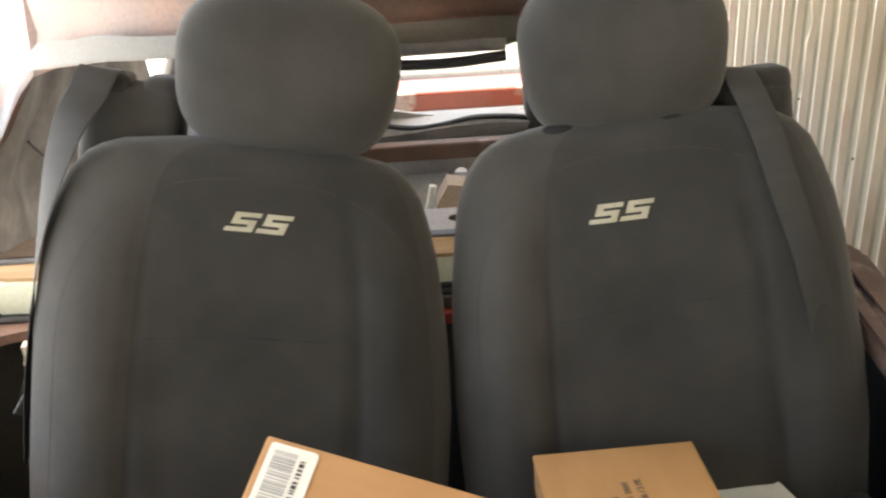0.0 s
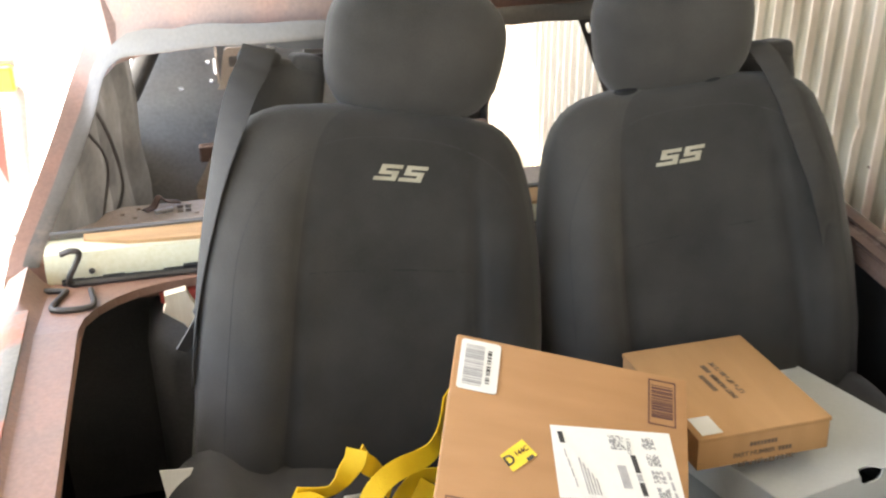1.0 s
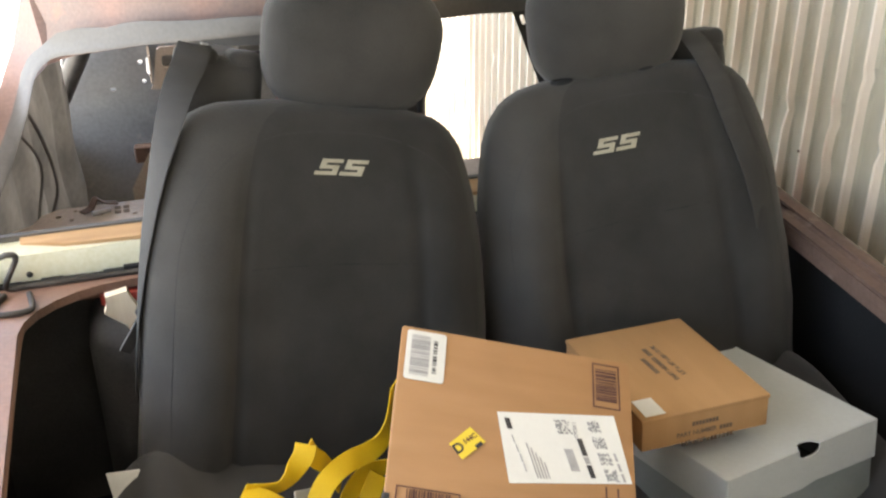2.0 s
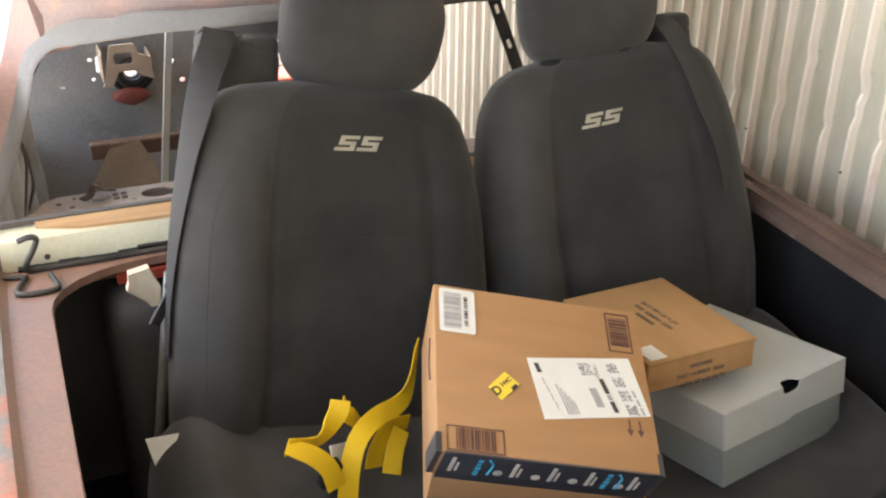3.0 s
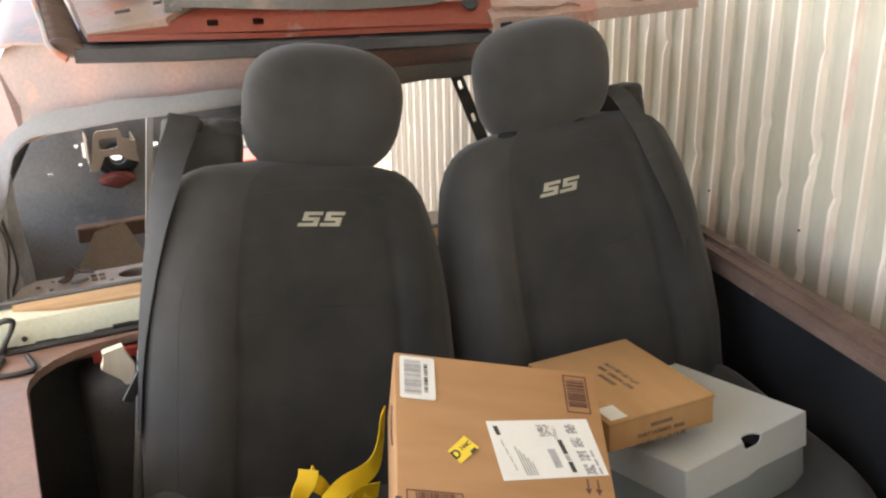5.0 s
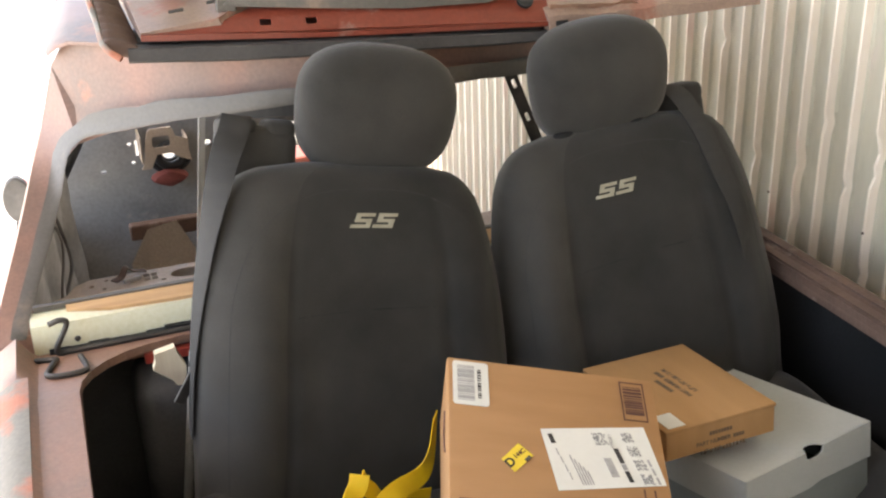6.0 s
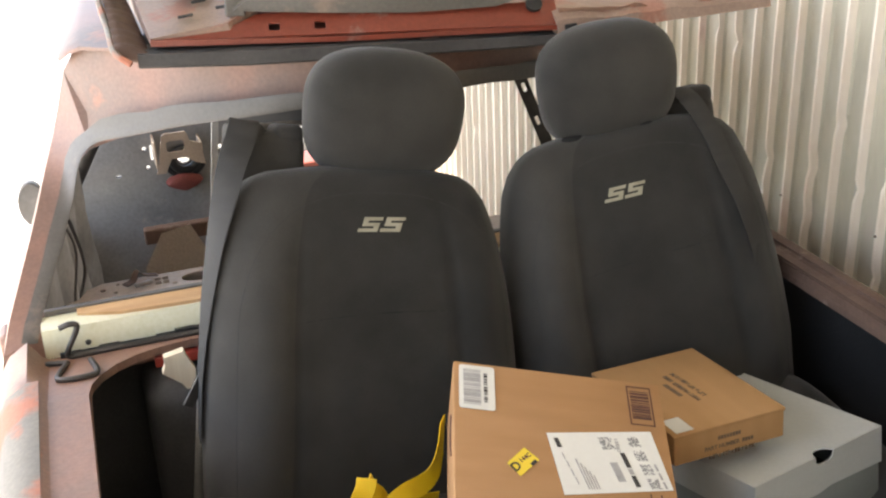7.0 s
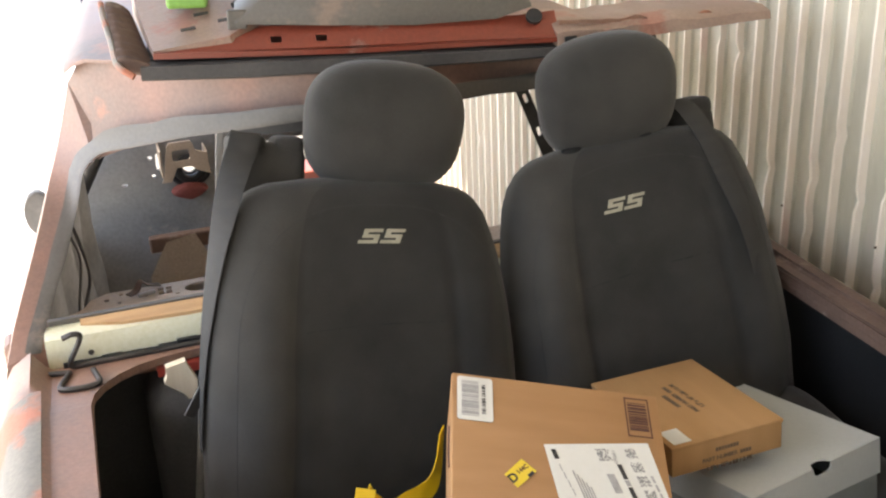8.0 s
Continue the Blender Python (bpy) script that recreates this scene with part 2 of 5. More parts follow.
def plate(outline, holes, thick, m=None):
    """A flat plate with real holes in its own xy plane, from z = 0 down to -thick."""
    bm = bmesh.new()
    edges = []
    for loop in (outline, *holes):
        vs = [bm.verts.new((x, y, 0)) for x, y in loop]
        edges += [bm.edges.new((a, b)) for a, b in zip(vs, vs[1:] + vs[:1])]
    bmesh.ops.triangle_fill(bm, use_beauty=True, edges=edges, normal=(0, 0, 1))
    faces = list(bm.faces)
    out = bmesh.ops.extrude_face_region(bm, geom=faces)
    bmesh.ops.translate(bm, verts=[v for v in out["geom"] if isinstance(v, bmesh.types.BMVert)], vec=(0, 0, -thick))
    if m is not None:
        bmesh.ops.transform(bm, matrix=m, verts=bm.verts)
    return bm


def circle(x, y, r, n=14, squash=1.0):
    return [(x + r * math.cos(2 * math.pi * k / n), y + squash * r * math.sin(2 * math.pi * k / n)) for k in range(n)]


def rect(x0, x1, y0, y1, r=0.0, n=4):
    if not r:
        return [(x0, y0), (x1, y0), (x1, y1), (x0, y1)]
    out = []
    for cx, cy, a in ((x1 - r, y0 + r, -90), (x1 - r, y1 - r, 0), (x0 + r, y1 - r, 90), (x0 + r, y0 + r, 180)):
        out += [(cx + r * math.cos(radians(a + 90 * k / n)), cy + r * math.sin(radians(a + 90 * k / n))) for k in range(n + 1)]
    return out


def loft(sections, cap=True):
    """A closed skin through rings of equal length."""
    bm = bmesh.new()
    rings = [[bm.verts.new(p) for p in s] for s in sections]
    n = len(rings[0])
    for a, b in zip(rings, rings[1:]):
        for k in range(n):
            bm.faces.new((a[k], a[(k + 1) % n], b[(k + 1) % n], b[k]))
    if cap:
        bm.faces.new(rings[0])
        bm.faces.new(rings[-1])
    return bm


def sweep(profile, y0, y1, steps=1, wobble=0.0):
    """An open or closed profile of (x, z) drawn out along y."""
    return loft([[(x + wobble * noise.noise((x * 5, y0 + (y1 - y0) * k / steps * 2, z * 5)), y0 + (y1 - y0) * k / steps, z) for x, z in profile] for k in range(steps + 1)])


def lettering(body, size, m, mat, name, parent, thick=0.0004):
    """Built-in letters as a mesh."""
    cu = bpy.data.curves.new(name, "FONT")
    cu.offset = size * 0.025
    cu.body, cu.size, cu.align_x, cu.align_y, cu.extrude = body, size, "CENTER", "CENTER", thick
    tmp = new("tmp", cu)
    me = bpy.data.meshes.new_from_object(tmp.evaluated_get(bpy.context.evaluated_depsgraph_get()))
    bpy.data.objects.remove(tmp)
    bpy.data.curves.remove(cu)
    me.transform(m)
    me.materials.clear()
    me.materials.append(mat)
    ob = new(name, me)
    ob.parent = parent
    return ob
# ---- ground and shed ----
GROUND = -0.50
bm = bmesh.new()
bmesh.ops.create_grid(bm, x_segments=40, y_segments=40, size=300)
for v in bm.verts:
    v.co.z = GROUND
tagged(part("ground", bm, M_SAND), "pale dry dusty yard ground in full sun", "ground", kind="structure")
bm = box(-2.4, 0.95, -4.4, 2.2, GROUND - 0.1, GROUND + 0.02, 0.01)
tagged(part("floor", bm, M_CONCRETE), "dusty concrete slab of the open shed", "floor", kind="structure")

WALL_X, PITCH = 0.72, 0.068


def sheet_mesh(seed, width, height):
    """One sheet of ribbed iron, with dented ribs."""
    rng = random.Random(seed)
    ys = []
    for k in range(round(width / PITCH)):
        ys += [(k + a) * PITCH for a in (0, 0.54, 0.62, 0.70, 0.79, 0.87)]
    ys.append(width)
    hs = [0, 0, 0.004, 0.017, 0.017, 0.004]
    dents = [((rng.randrange(10) + rng.choice((0.68, 0.745, 0.81))) * PITCH, rng.uniform(0.5, 2.2), rng.uniform(0.006, 0.012), rng.uniform(-0.013, -0.006)) for _ in range(30)]
    rows = 150
    verts, faces = [], []
    for j in range(rows + 1):
        z = height * j / rows
        for i, y in enumerate(ys):
            h = hs[i % 6] if i < len(ys) - 1 else 0
            x = -h + 0.0012 * noise.noise((y * 2 + seed * 7, z * 1.3, 0)) + 0.0006 * noise.noise((y * 30 + seed, z * 9, 4))
            slip = 0.0012 * noise.noise((int(y / PITCH + 0.26) * 3.1 + seed, z * 2.0, 9))
            for dy, dz, r, d in dents:
                q = ((y - dy) ** 2 + ((z - dz) * 0.6) ** 2) / (r * r)
                if q < 4:
                    x -= d * math.exp(-q) * (1 if h > 0.003 else -0.25)
            verts.append((x, y + slip, z))
    n = len(ys)
    for j in range(rows):
        for i in range(n - 1):
            faces.append((j * n + i, j * n + i + 1, (j + 1) * n + i + 1, (j + 1) * n + i))
    me = bpy.data.meshes.new("sheet")
    me.from_pydata(verts, [], faces)
    me.materials.append(M_WALL)
    me.materials.append(M_CREST)
    # Rib crests take the colour with the highlight painted in.
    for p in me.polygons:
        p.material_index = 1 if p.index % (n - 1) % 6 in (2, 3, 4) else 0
    me.shade_smooth()
    me.set_sharp_from_angle(angle=radians(24))
    return me


bm = box(WALL_X + 0.03, WALL_X + 0.10, -4.4, 4.8, GROUND, 2.75)
wall = tagged(part("wall_east", bm, M_CONCRETE), "pale ribbed iron shed wall with dents and nail holes", "wall", kind="structure")
SHEET_W = PITCH * 10
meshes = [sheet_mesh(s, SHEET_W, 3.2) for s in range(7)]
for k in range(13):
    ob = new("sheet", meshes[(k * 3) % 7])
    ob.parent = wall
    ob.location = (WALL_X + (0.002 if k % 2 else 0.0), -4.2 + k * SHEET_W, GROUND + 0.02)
rng = random.Random(21)
bm = bmesh.new()
bmesh.ops.create_cone(bm, cap_ends=True, segments=8, radius1=0.0028, radius2=0.0018, depth=0.003, matrix=Matrix.Rotation(radians(-90), 4, "Y"))
nail = bpy.data.meshes.new("nail")
bm.to_mesh(nail)
bm.free()
nail.materials.append(M_RUST)
for z in (0.72, 1.24):
    for k in range(0, 22, 2):
        ob = new("nail", nail)
        ob.parent = wall
        ob.location = (WALL_X - 0.019, -4.2 + (round((3.4 + k * 0.136) / PITCH) + 0.74) * PITCH + rng.uniform(-0.004, 0.004), z + rng.uniform(-0.03, 0.03))
# Unseen wall, added to limit the light from behind the camera.
bm = box(-4.5, WALL_X + 0.1, -4.5, -4.4, GROUND, 2.75)
tagged(part("unseen_wall_south", bm, M_CONCRETE), "unseen wall added to close off light behind the bed", "wall", kind="structure")
# Unseen roof, added to keep sun off the seats; dull tone limits bounce.
bm = box(-2.5, WALL_X + 0.1, -4.5, 3.0, 2.75, 2.82)
tagged(part("ceiling", bm, M_GALV), "unseen iron roof added to shade the parked pickup", "ceiling", kind="structure")

# ---- pickup: bed and cab shell ----
CX = -0.10            # middle of the vehicle
truck = thing("pickup_truck", "stripped orange pickup with rusty bed rails and no glass", "truck")


def mirrored(profile):
    return [(2 * CX - x, z) for x, z in profile]


side = [(-0.780, 0.20), (-0.775, 0.700), (-0.664, 0.705), (-0.660, 0.715), (-0.664, 0.722), (-0.690, 0.727), (-0.716, 0.734), (-0.727, 0.742), (-0.745, 0.741), (-0.775, 0.722), (-0.805, 0.670), (-0.825, 0.560), (-0.835, 0.35), (-0.830, 0.05), (-0.80, -0.05), (-0.79, 0.19)]


def rim_plate(s):
    """Flat flange with a rounded corner between the sill and one bed rail, as seen from above."""
    pts = [(-0.722, 0.0), (-0.722, -0.10), (-0.722, -0.19), (-0.722, -0.30), (-0.722, -2.66), (-0.662, -2.66), (-0.662, -0.30), (-0.662, -0.19)]
    pts += [(-0.512 - 0.150 * math.cos(radians(a)), -0.19 + 0.150 * math.sin(radians(a))) for a in (15, 30, 45, 60, 75)]
    pts += [(-0.50, -0.036), (CX, -0.030), (CX, 0.0)]
    return [(x if s < 0 else 2 * CX - (x - 0.040 if -0.70 < x < -0.65 else x), y) for x, y in pts]


def flange_z(y):
    """The flange falls gently towards the sill."""
    return 0.731 - 0.027 * max(0.0, min(1.0, (y + 0.19) / 0.19))


def dipped(bm):
    for v in bm.verts:
        v.co.z += flange_z(v.co.y)
    return bm


def dipped_rail(bm):
    for v in bm.verts:
        if v.co.z > 0.69 and abs(v.co.x - CX) < 0.640:
            v.co.z += flange_z(v.co.y) - 0.735
    return bm


for s in (-1, 1):
    prof = side if s < 0 else mirrored([(-0.72 + 0.3 * (x + 0.72) if x > -0.716 else x, z) for x, z in side])
    bed_side = part("bed_side", dipped_rail(sweep(prof, -2.7, -0.004, 60, 0.004)), M_FADED if s < 0 else M_RUST, truck, "faded bed side with rusty rail", 60)
    part("rail_flange", dipped(plate(rim_plate(s), [], 0.014)), M_FADED if s < 0 else M_RUST, truck, "flat faded flange with a rounded corner")
    x = -0.66 if s < 0 else 2 * CX + 0.66
    part("inner_wall", box(-0.772 if s < 0 else 2 * CX + 0.765, -0.765 if s < 0 else 2 * CX + 0.772, -2.68, 0.086, 0.21, 0.698), M_LINER, truck, "black coated inner bed wall")
shoulder = [(-0.728, 0.7435), (-0.746, 0.7425), (-0.777, 0.7235), (-0.807, 0.6715), (-0.827, 0.5615), (-0.824, 0.5605), (-0.803, 0.670), (-0.773, 0.720), (-0.745, 0.7385), (-0.728, 0.7390)]
part("outer_skin", sweep(shoulder, -2.68, -0.14, 30, 0.003), M_DUSTY, truck, "bare filler patch along the outer skin", 60)
part("outer_skin", sweep(mirrored(shoulder), -2.68, -0.02, 30, 0.003), M_RUST, truck, "dusty outer skin", 60)
# rusty groove and lip along the far rail
part("rail_groove", sweep([(0.506, 0.728), (0.518, 0.730), (0.520, 0.738), (0.504, 0.737)], -2.6, -0.05, 40, 0.006), M_RUST, truck, "dark rusted seam", 60)
part("bed_floor", box(-0.78, 0.58, -2.7, 0.10, 0.16, 0.21, 0.004), M_LINER, truck, "black coated bed floor")
part("front_panel", box(-0.78, 0.58, 0.085, 0.11, 0.20, 0.70), M_GLARELINER, truck, "black coated front bulkhead")
part("tailgate", box(-0.76, 0.56, -2.76, -2.71, 0.16, 0.72, 0.008), M_FADED, truck)

# sill: cream channel with a timber strip, dark gasket and red lip
sill = part("sill", loft([[(x, 0.004, 0.695), (x, -0.004, 0.703), (x, -0.004, 0.728), (x, 0.002, 0.742), (x, 0.006, 0.750), (x, 0.058, 0.754), (x, 0.060, 0.710), (x, 0.05, 0.700)] for x in [-0.722 + 1.244 * k / 24 for k in range(25)]]), M_CREAM, truck, "cream painted steel sill", 35)
part("timber_strip", loft([[(x, 0.006 + a * 0.012, 0.7505), (x, 0.048, 0.7540), (x, 0.048, 0.760), (x, 0.006 + a * 0.012, 0.7565)] for x, a in ((-0.665, 2.6), (-0.60, 0.9), (-0.50, 0.3), (-0.35, 0), (0.1, 0), (0.48, 0))]), M_WOOD, sill, "bare split timber strip", 30)
part("back_flange", box(-0.715, 0.515, 0.0485, 0.0595, 0.7535, 0.7635, 0.0015), M_PRIMER, sill)
rng = random.Random(4)
bm = bmesh.new()
for k in range(40):
    x = -0.70 + k * 0.03
    box(x, x + 0.032, -0.013, -0.0045, 0.7045, 0.7145 + rng.uniform(-0.004, 0.004), 0, 2, bm)
part("gasket", bm, M_BLACK, sill, "torn black rubber gasket")
part("red_lip", box(-0.56, 0.42, -0.040, -0.026, 0.670, 0.6895, 0.003), M_RED, truck, "red painted lower lip")
for x in (-0.655, -0.30, 0.05, 0.36):
    bm = bmesh.new()
    bmesh.ops.create_cone(bm, cap_ends=True, segments=10, radius1=0.005, radius2=0.0035, depth=0.004, matrix=Matrix.Translation((x, -0.006, 0.722)) @ Matrix.Rotation(radians(90), 4, "X"))
    part("rivet", bm, M_DARKMETAL, sill)
hook = smooth_line([(-0.693, -0.022, 0.764), (-0.676, -0.024, 0.769), (-0.667, -0.024, 0.761), (-0.687, -0.022, 0.722), (-0.683, -0.021, 0.711), (-0.655, -0.020, 0.711), (-0.479, -0.019, 0.711), (0.30, -0.019, 0.711)], 6)
part("bent_rod", tube(hook, 0.0048, 8), M_DARKMETAL, truck, "bent dark steel rod", 60)
loop = smooth_line([(x, y, flange_z(y) + 0.004) for x, y in ((-0.722, -0.036), (-0.694, -0.045), (-0.692, -0.052), (-0.705, -0.103), (-0.694, -0.119), (-0.660, -0.121), (-0.647, -0.108), (-0.655, -0.050))], 6)
part("wire_loop", tube(loop, 0.0045, 8), M_DARKMETAL, truck, "bent dark wire tie-down loop", 60)

# back of the cab: frame round the missing rear window


def bowed(bm, fade=0.0, drop=1.0):
    """The back of the cab is bowed: its corners lean further forward and sit lower than its middle."""
    for v in bm.verts:
        x, y, z = v.co
        k = CAB_BOW * min(1.22, ((x - CX) / 0.50) ** 2) * max(0.0, min(1.1, (z - 0.74) / 0.32))
        v.co.y = y + (y + 1.63) * k * (max(0.0, 1 - y / fade) if fade else 1)
        v.co.z = z - (1.54 - z) * k * drop * max(0.0, min(1.0, (1.115 - z) / 0.05))
    return bm


def finer(bm, cuts=2):
    """Cuts long faces, so that they can follow a curve."""
    bmesh.ops.triangulate(bm, faces=bm.faces)
    for _ in range(cuts):
        bmesh.ops.subdivide_edges(bm, edges=[e for e in bm.edges if e.calc_length() > 0.08], cuts=1)
        bmesh.ops.triangulate(bm, faces=bm.faces)
    return bm


CAB_BOW = 0.18
cab = part("cab_back", bowed(finer(plate([(-0.80, 0.66), (-0.768, 0.775), (-0.742, 0.85), (-0.684, 1.0), (-0.658, 1.058), (-0.642, 1.078), (-0.622, 1.098), (-0.588, 1.118), (-0.50, 1.124), (CX, 1.130), (0.26, 1.124), (0.335, 1.118), (0.370, 1.098), (0.390, 1.078), (0.406, 1.058), (0.432, 1.0), (0.492, 0.85), (0.530, 0.775), (0.585, 0.66)],
    [[(-0.722, 0.735), (-0.706, 0.82), (-0.640, 0.985), (-0.626, 1.006), (-0.599, 1.026), (-0.55, 1.036), (-0.40, 1.044), (CX, 1.048), (0.20, 1.044), (0.340, 1.026), (0.367, 1.006), (0.384, 0.985), (0.452, 0.82), (0.474, 0.735)]], 0.05,
    Matrix.Translation((0, 0.012, 0)) @ Matrix(((1, 0, 0, 0), (0, 0.09, -1, -0.065), (0, 1, 0.09, 0), (0, 0, 0, 1)))), 3)), M_ROOF, truck, "faded orange and primer cab back", 30)


def cab_strip(points, w, proud, mat, name, label):
    """A rolled trim strip along the window opening."""
    line = smooth_line(points, 6)
    bm = tube(line, w, 10)
    for v in bm.verts:
        v.co.y = 0.12 * v.co.y + 0.88 * proud
        v.co += 0.0035 * noise.noise_vector(v.co * 16) + 0.0015 * noise.noise_vector(v.co * 60)
    return part(name, bowed(bm), mat, truck, label, 60)


cab_strip([(-0.741, 0.0, 0.738), (-0.722, 0.0, 0.80), (-0.645, 0.015, 0.990), (-0.630, 0.018, 1.025), (-0.606, 0.02, 1.048), (-0.560, 0.02, 1.059), (-0.40, 0.02, 1.064), (CX, 0.02, 1.067), (0.20, 0.02, 1.064), (0.305, 0.02, 1.059), (0.348, 0.02, 1.048), (0.372, 0.018, 1.025), (0.387, 0.015, 0.990), (0.468, 0.0, 0.80), (0.490, 0.0, 0.738)], 0.0125, 0.004, M_PRIMER, "window_trim", "grey primed window channel")
# roof
ROOF_LINE = ((-0.628, 1.092), (-0.610, 1.108), (-0.588, 1.120), (-0.50, 1.127), (-0.40, 1.1295), (-0.30, 1.131), (-0.20, 1.132), (CX, 1.133), (0.0, 1.132), (0.10, 1.131), (0.18, 1.1295), (0.26, 1.127), (0.333, 1.120), (0.357, 1.108), (0.375, 1.092))
bm = bmesh.new()
grid = []
for k in range(15):
    a = k / 14
    lift = 0.006 * math.sin(math.pi * min(1, a * 1.6) / 2)
    grid.append([bm.verts.new((CX + (x - CX) * (1 - 0.12 * a), 0.032 + 1.02 * a, z + lift)) for x, z in ROOF_LINE])
for r0, r1 in zip(grid, grid[1:]):
    for k in range(len(ROOF_LINE) - 1):
        bm.faces.new((r0[k], r0[k + 1], r1[k + 1], r1[k]))
bmesh.ops.recalc_face_normals(bm, faces=bm.faces)
bmesh.ops.solidify(bm, geom=list(bm.faces), thickness=0.006)
part("roof", bowed(bm, 1.1, 0.0), M_ROOF, truck, "faded orange roof skin", 50)


def lining_drop(x):
    """The torn lining hangs low behind one seat and is almost gone further on."""
    return -0.030 * min(1, max(0, (x + 0.42) / 0.12)) + 0.042 * min(1, max(0, (x + 0.12) / 0.08))


part("header_lining", bowed(loft([[(x, 0.09, 1.085), (x, 0.095, 1.040 + 0.016 * noise.noise((x * 11, 0, 3)) + lining_drop(x)), (x, 0.15, 1.035 + 0.02 * noise.noise((x * 9, 5, 3)) + lining_drop(x)), (x, 0.16, 1.09)] for x in [-0.52 + 0.84 * k / 40 for k in range(41)]])), M_BLACK, truck, "torn black headliner bow")
# windscreen posts, cowl, dash, firewall, cab floor and door
part("windscreen_post", tube([(-0.44, 1.02, 1.07), (-0.50, 1.15, 0.88), (-0.585, 1.30, 0.68), (-0.67, 1.42, 0.50)], 0.026, 10), M_DARKMETAL, truck, "dark stripped windscreen post", 60)
part("hinge_post", box(-0.79, -0.70, 1.36, 1.50, -0.05, 0.36, 0.015), M_FIREWALL, truck)
for s in (-1, 1):
    fx = lambda v: v if s < 0 else 2 * CX - v
    part("rocker", box(fx(-0.83), fx(-0.72), 0.02, 1.50, -0.15, 0.0, 0.02), M_FADED, truck)
    part("corner_post", box(fx(-0.80), fx(-0.735), 0.114, 0.18, -0.05, 0.70, 0.012), M_FADED, truck)
post = part("windscreen_post", tube(smooth_line([(0.29, 1.02, 1.08), (0.285, 1.14, 0.86), (0.28, 1.226, 0.68), (0.29, 1.33, 0.50), (0.32, 1.46, 0.34), (0.36, 1.50, 0.10), (0.36, 1.50, -0.08)], 5), 0.033, 10), M_DARKMETAL, truck, "dark stripped windscreen post with torn seals", 60)
part("rubber_seal", tube(smooth_line([(0.325, 1.00, 1.06), (0.315, 1.13, 0.84), (0.318, 1.21, 0.66), (0.332, 1.30, 0.50), (0.325, 1.36, 0.42), (0.345, 1.44, 0.30)], 5), 0.013, 8), M_BLACK, post, "loose black rubber seal", 60)
part("red_edge", tube(smooth_line([(0.318, 1.09, 0.90), (0.320, 1.17, 0.74), (0.325, 1.22, 0.62)], 4), 0.009, 6), M_RED, post, "red painted edge", 60)
part("seal_clip", box(0.300, 0.327, 1.30, 1.34, 0.47, 0.53, 0.006), M_STEEL, post)
part("windscreen_header", box(-0.45, 0.30, 0.99, 1.07, 1.06, 1.13, 0.015), M_DARKMETAL, truck, "dark bare windscreen header")
visor = part("sun_visor", loft([[(x, 1.05 + 0.022 * math.cos(a), 0.735 + 0.035 * math.sin(a) + 0.004 * noise.noise((x * 14, 2, 1))) for a in [2 * math.pi * k / 14 for k in range(14)]] for x in [-0.22 + 0.41 * j / 20 for j in range(21)]]), M_SHEET, truck, "rolled grey sun visor", 60)
part("visor_edge", tube(smooth_line([(-0.225, 1.04, 0.690), (-0.10, 1.04, 0.684), (0.05, 1.04, 0.680), (0.19, 1.04, 0.690)], 6), 0.013, 8), M_BLACK, visor, "torn black visor edge", 60)
part("visor_arm", tube(smooth_line([(0.19, 1.05, 0.72), (0.25, 1.06, 0.75), (0.284, 1.10, 0.90), (0.29, 1.04, 1.05)], 5), 0.011, 8), M_DARKMETAL, visor, "", 60)
holes = [circle(-0.343, 0.513, 0.019), circle(-0.452, 0.555, 0.007, 8), circle(-0.448, 0.498, 0.006, 8), rect(-0.437, -0.427, 0.515, 0.565, 0.004), circle(-0.535, 0.483, 0.009, 8, 0.6), circle(-0.395, 0.500, 0.005, 8), circle(-0.45, 0.285, 0.011, 8), circle(-0.20, 0.47, 0.008, 8), circle(-0.23, 0.53, 0.012, 8, 0.7), circle(0.10, 0.20, 0.02, 10)]
part("firewall", plate([(-0.76, -0.10), (0.34, -0.10), (0.34, 0.36), (0.28, 0.385), (0.12, 0.372), (0.0, 0.385), (-0.08, 0.40), (-0.12, 0.64), (-0.20, 0.67), (-0.60, 0.68), (-0.645, 0.66), (-0.670, 0.50), (-0.70, 0.46), (-0.76, 0.40)], holes, 0.012, Matrix(((1, 0, 0, 0), (0, 0, -1, 1.50), (0, 1, 0, 0), (0, 0, 0, 1)))), M_FIREWALL, truck, "black firewall pierced by open holes")
part("cab_floor", box(-0.80, 0.60, 0.11, 1.5, -0.12, -0.06), M_ENGINE, truck, "dusty bare cab floor")
part("floor_hump", loft([[(CX + 0.1 + x * (1 - 0.25 * a), 0.12 + 1.36 * a, -0.06 + z * (1 + 0.45 * a)) for x, z in ((-0.20, 0), (-0.16, 0.13), (-0.08, 0.19), (0.08, 0.19), (0.16, 0.13), (0.20, 0))] for a in (0, 0.3, 0.6, 0.85, 1.0)]), M_ENGINE, truck, "dusty grey floor hump", 40)
# slotted shelf panel behind the sill, lower and further into the cab
IN_CAB = Matrix.Translation((-0.60, -1.63, 1.54)) @ Matrix.Scale(1.07, 4) @ Matrix.Translation((0.60, 1.63, -1.54))
slots = [rect(-0.534 + 0.013 * k, -0.524 + 0.013 * k, y, y + 0.012) for k in range(2) for y in (0.092, 0.108)]
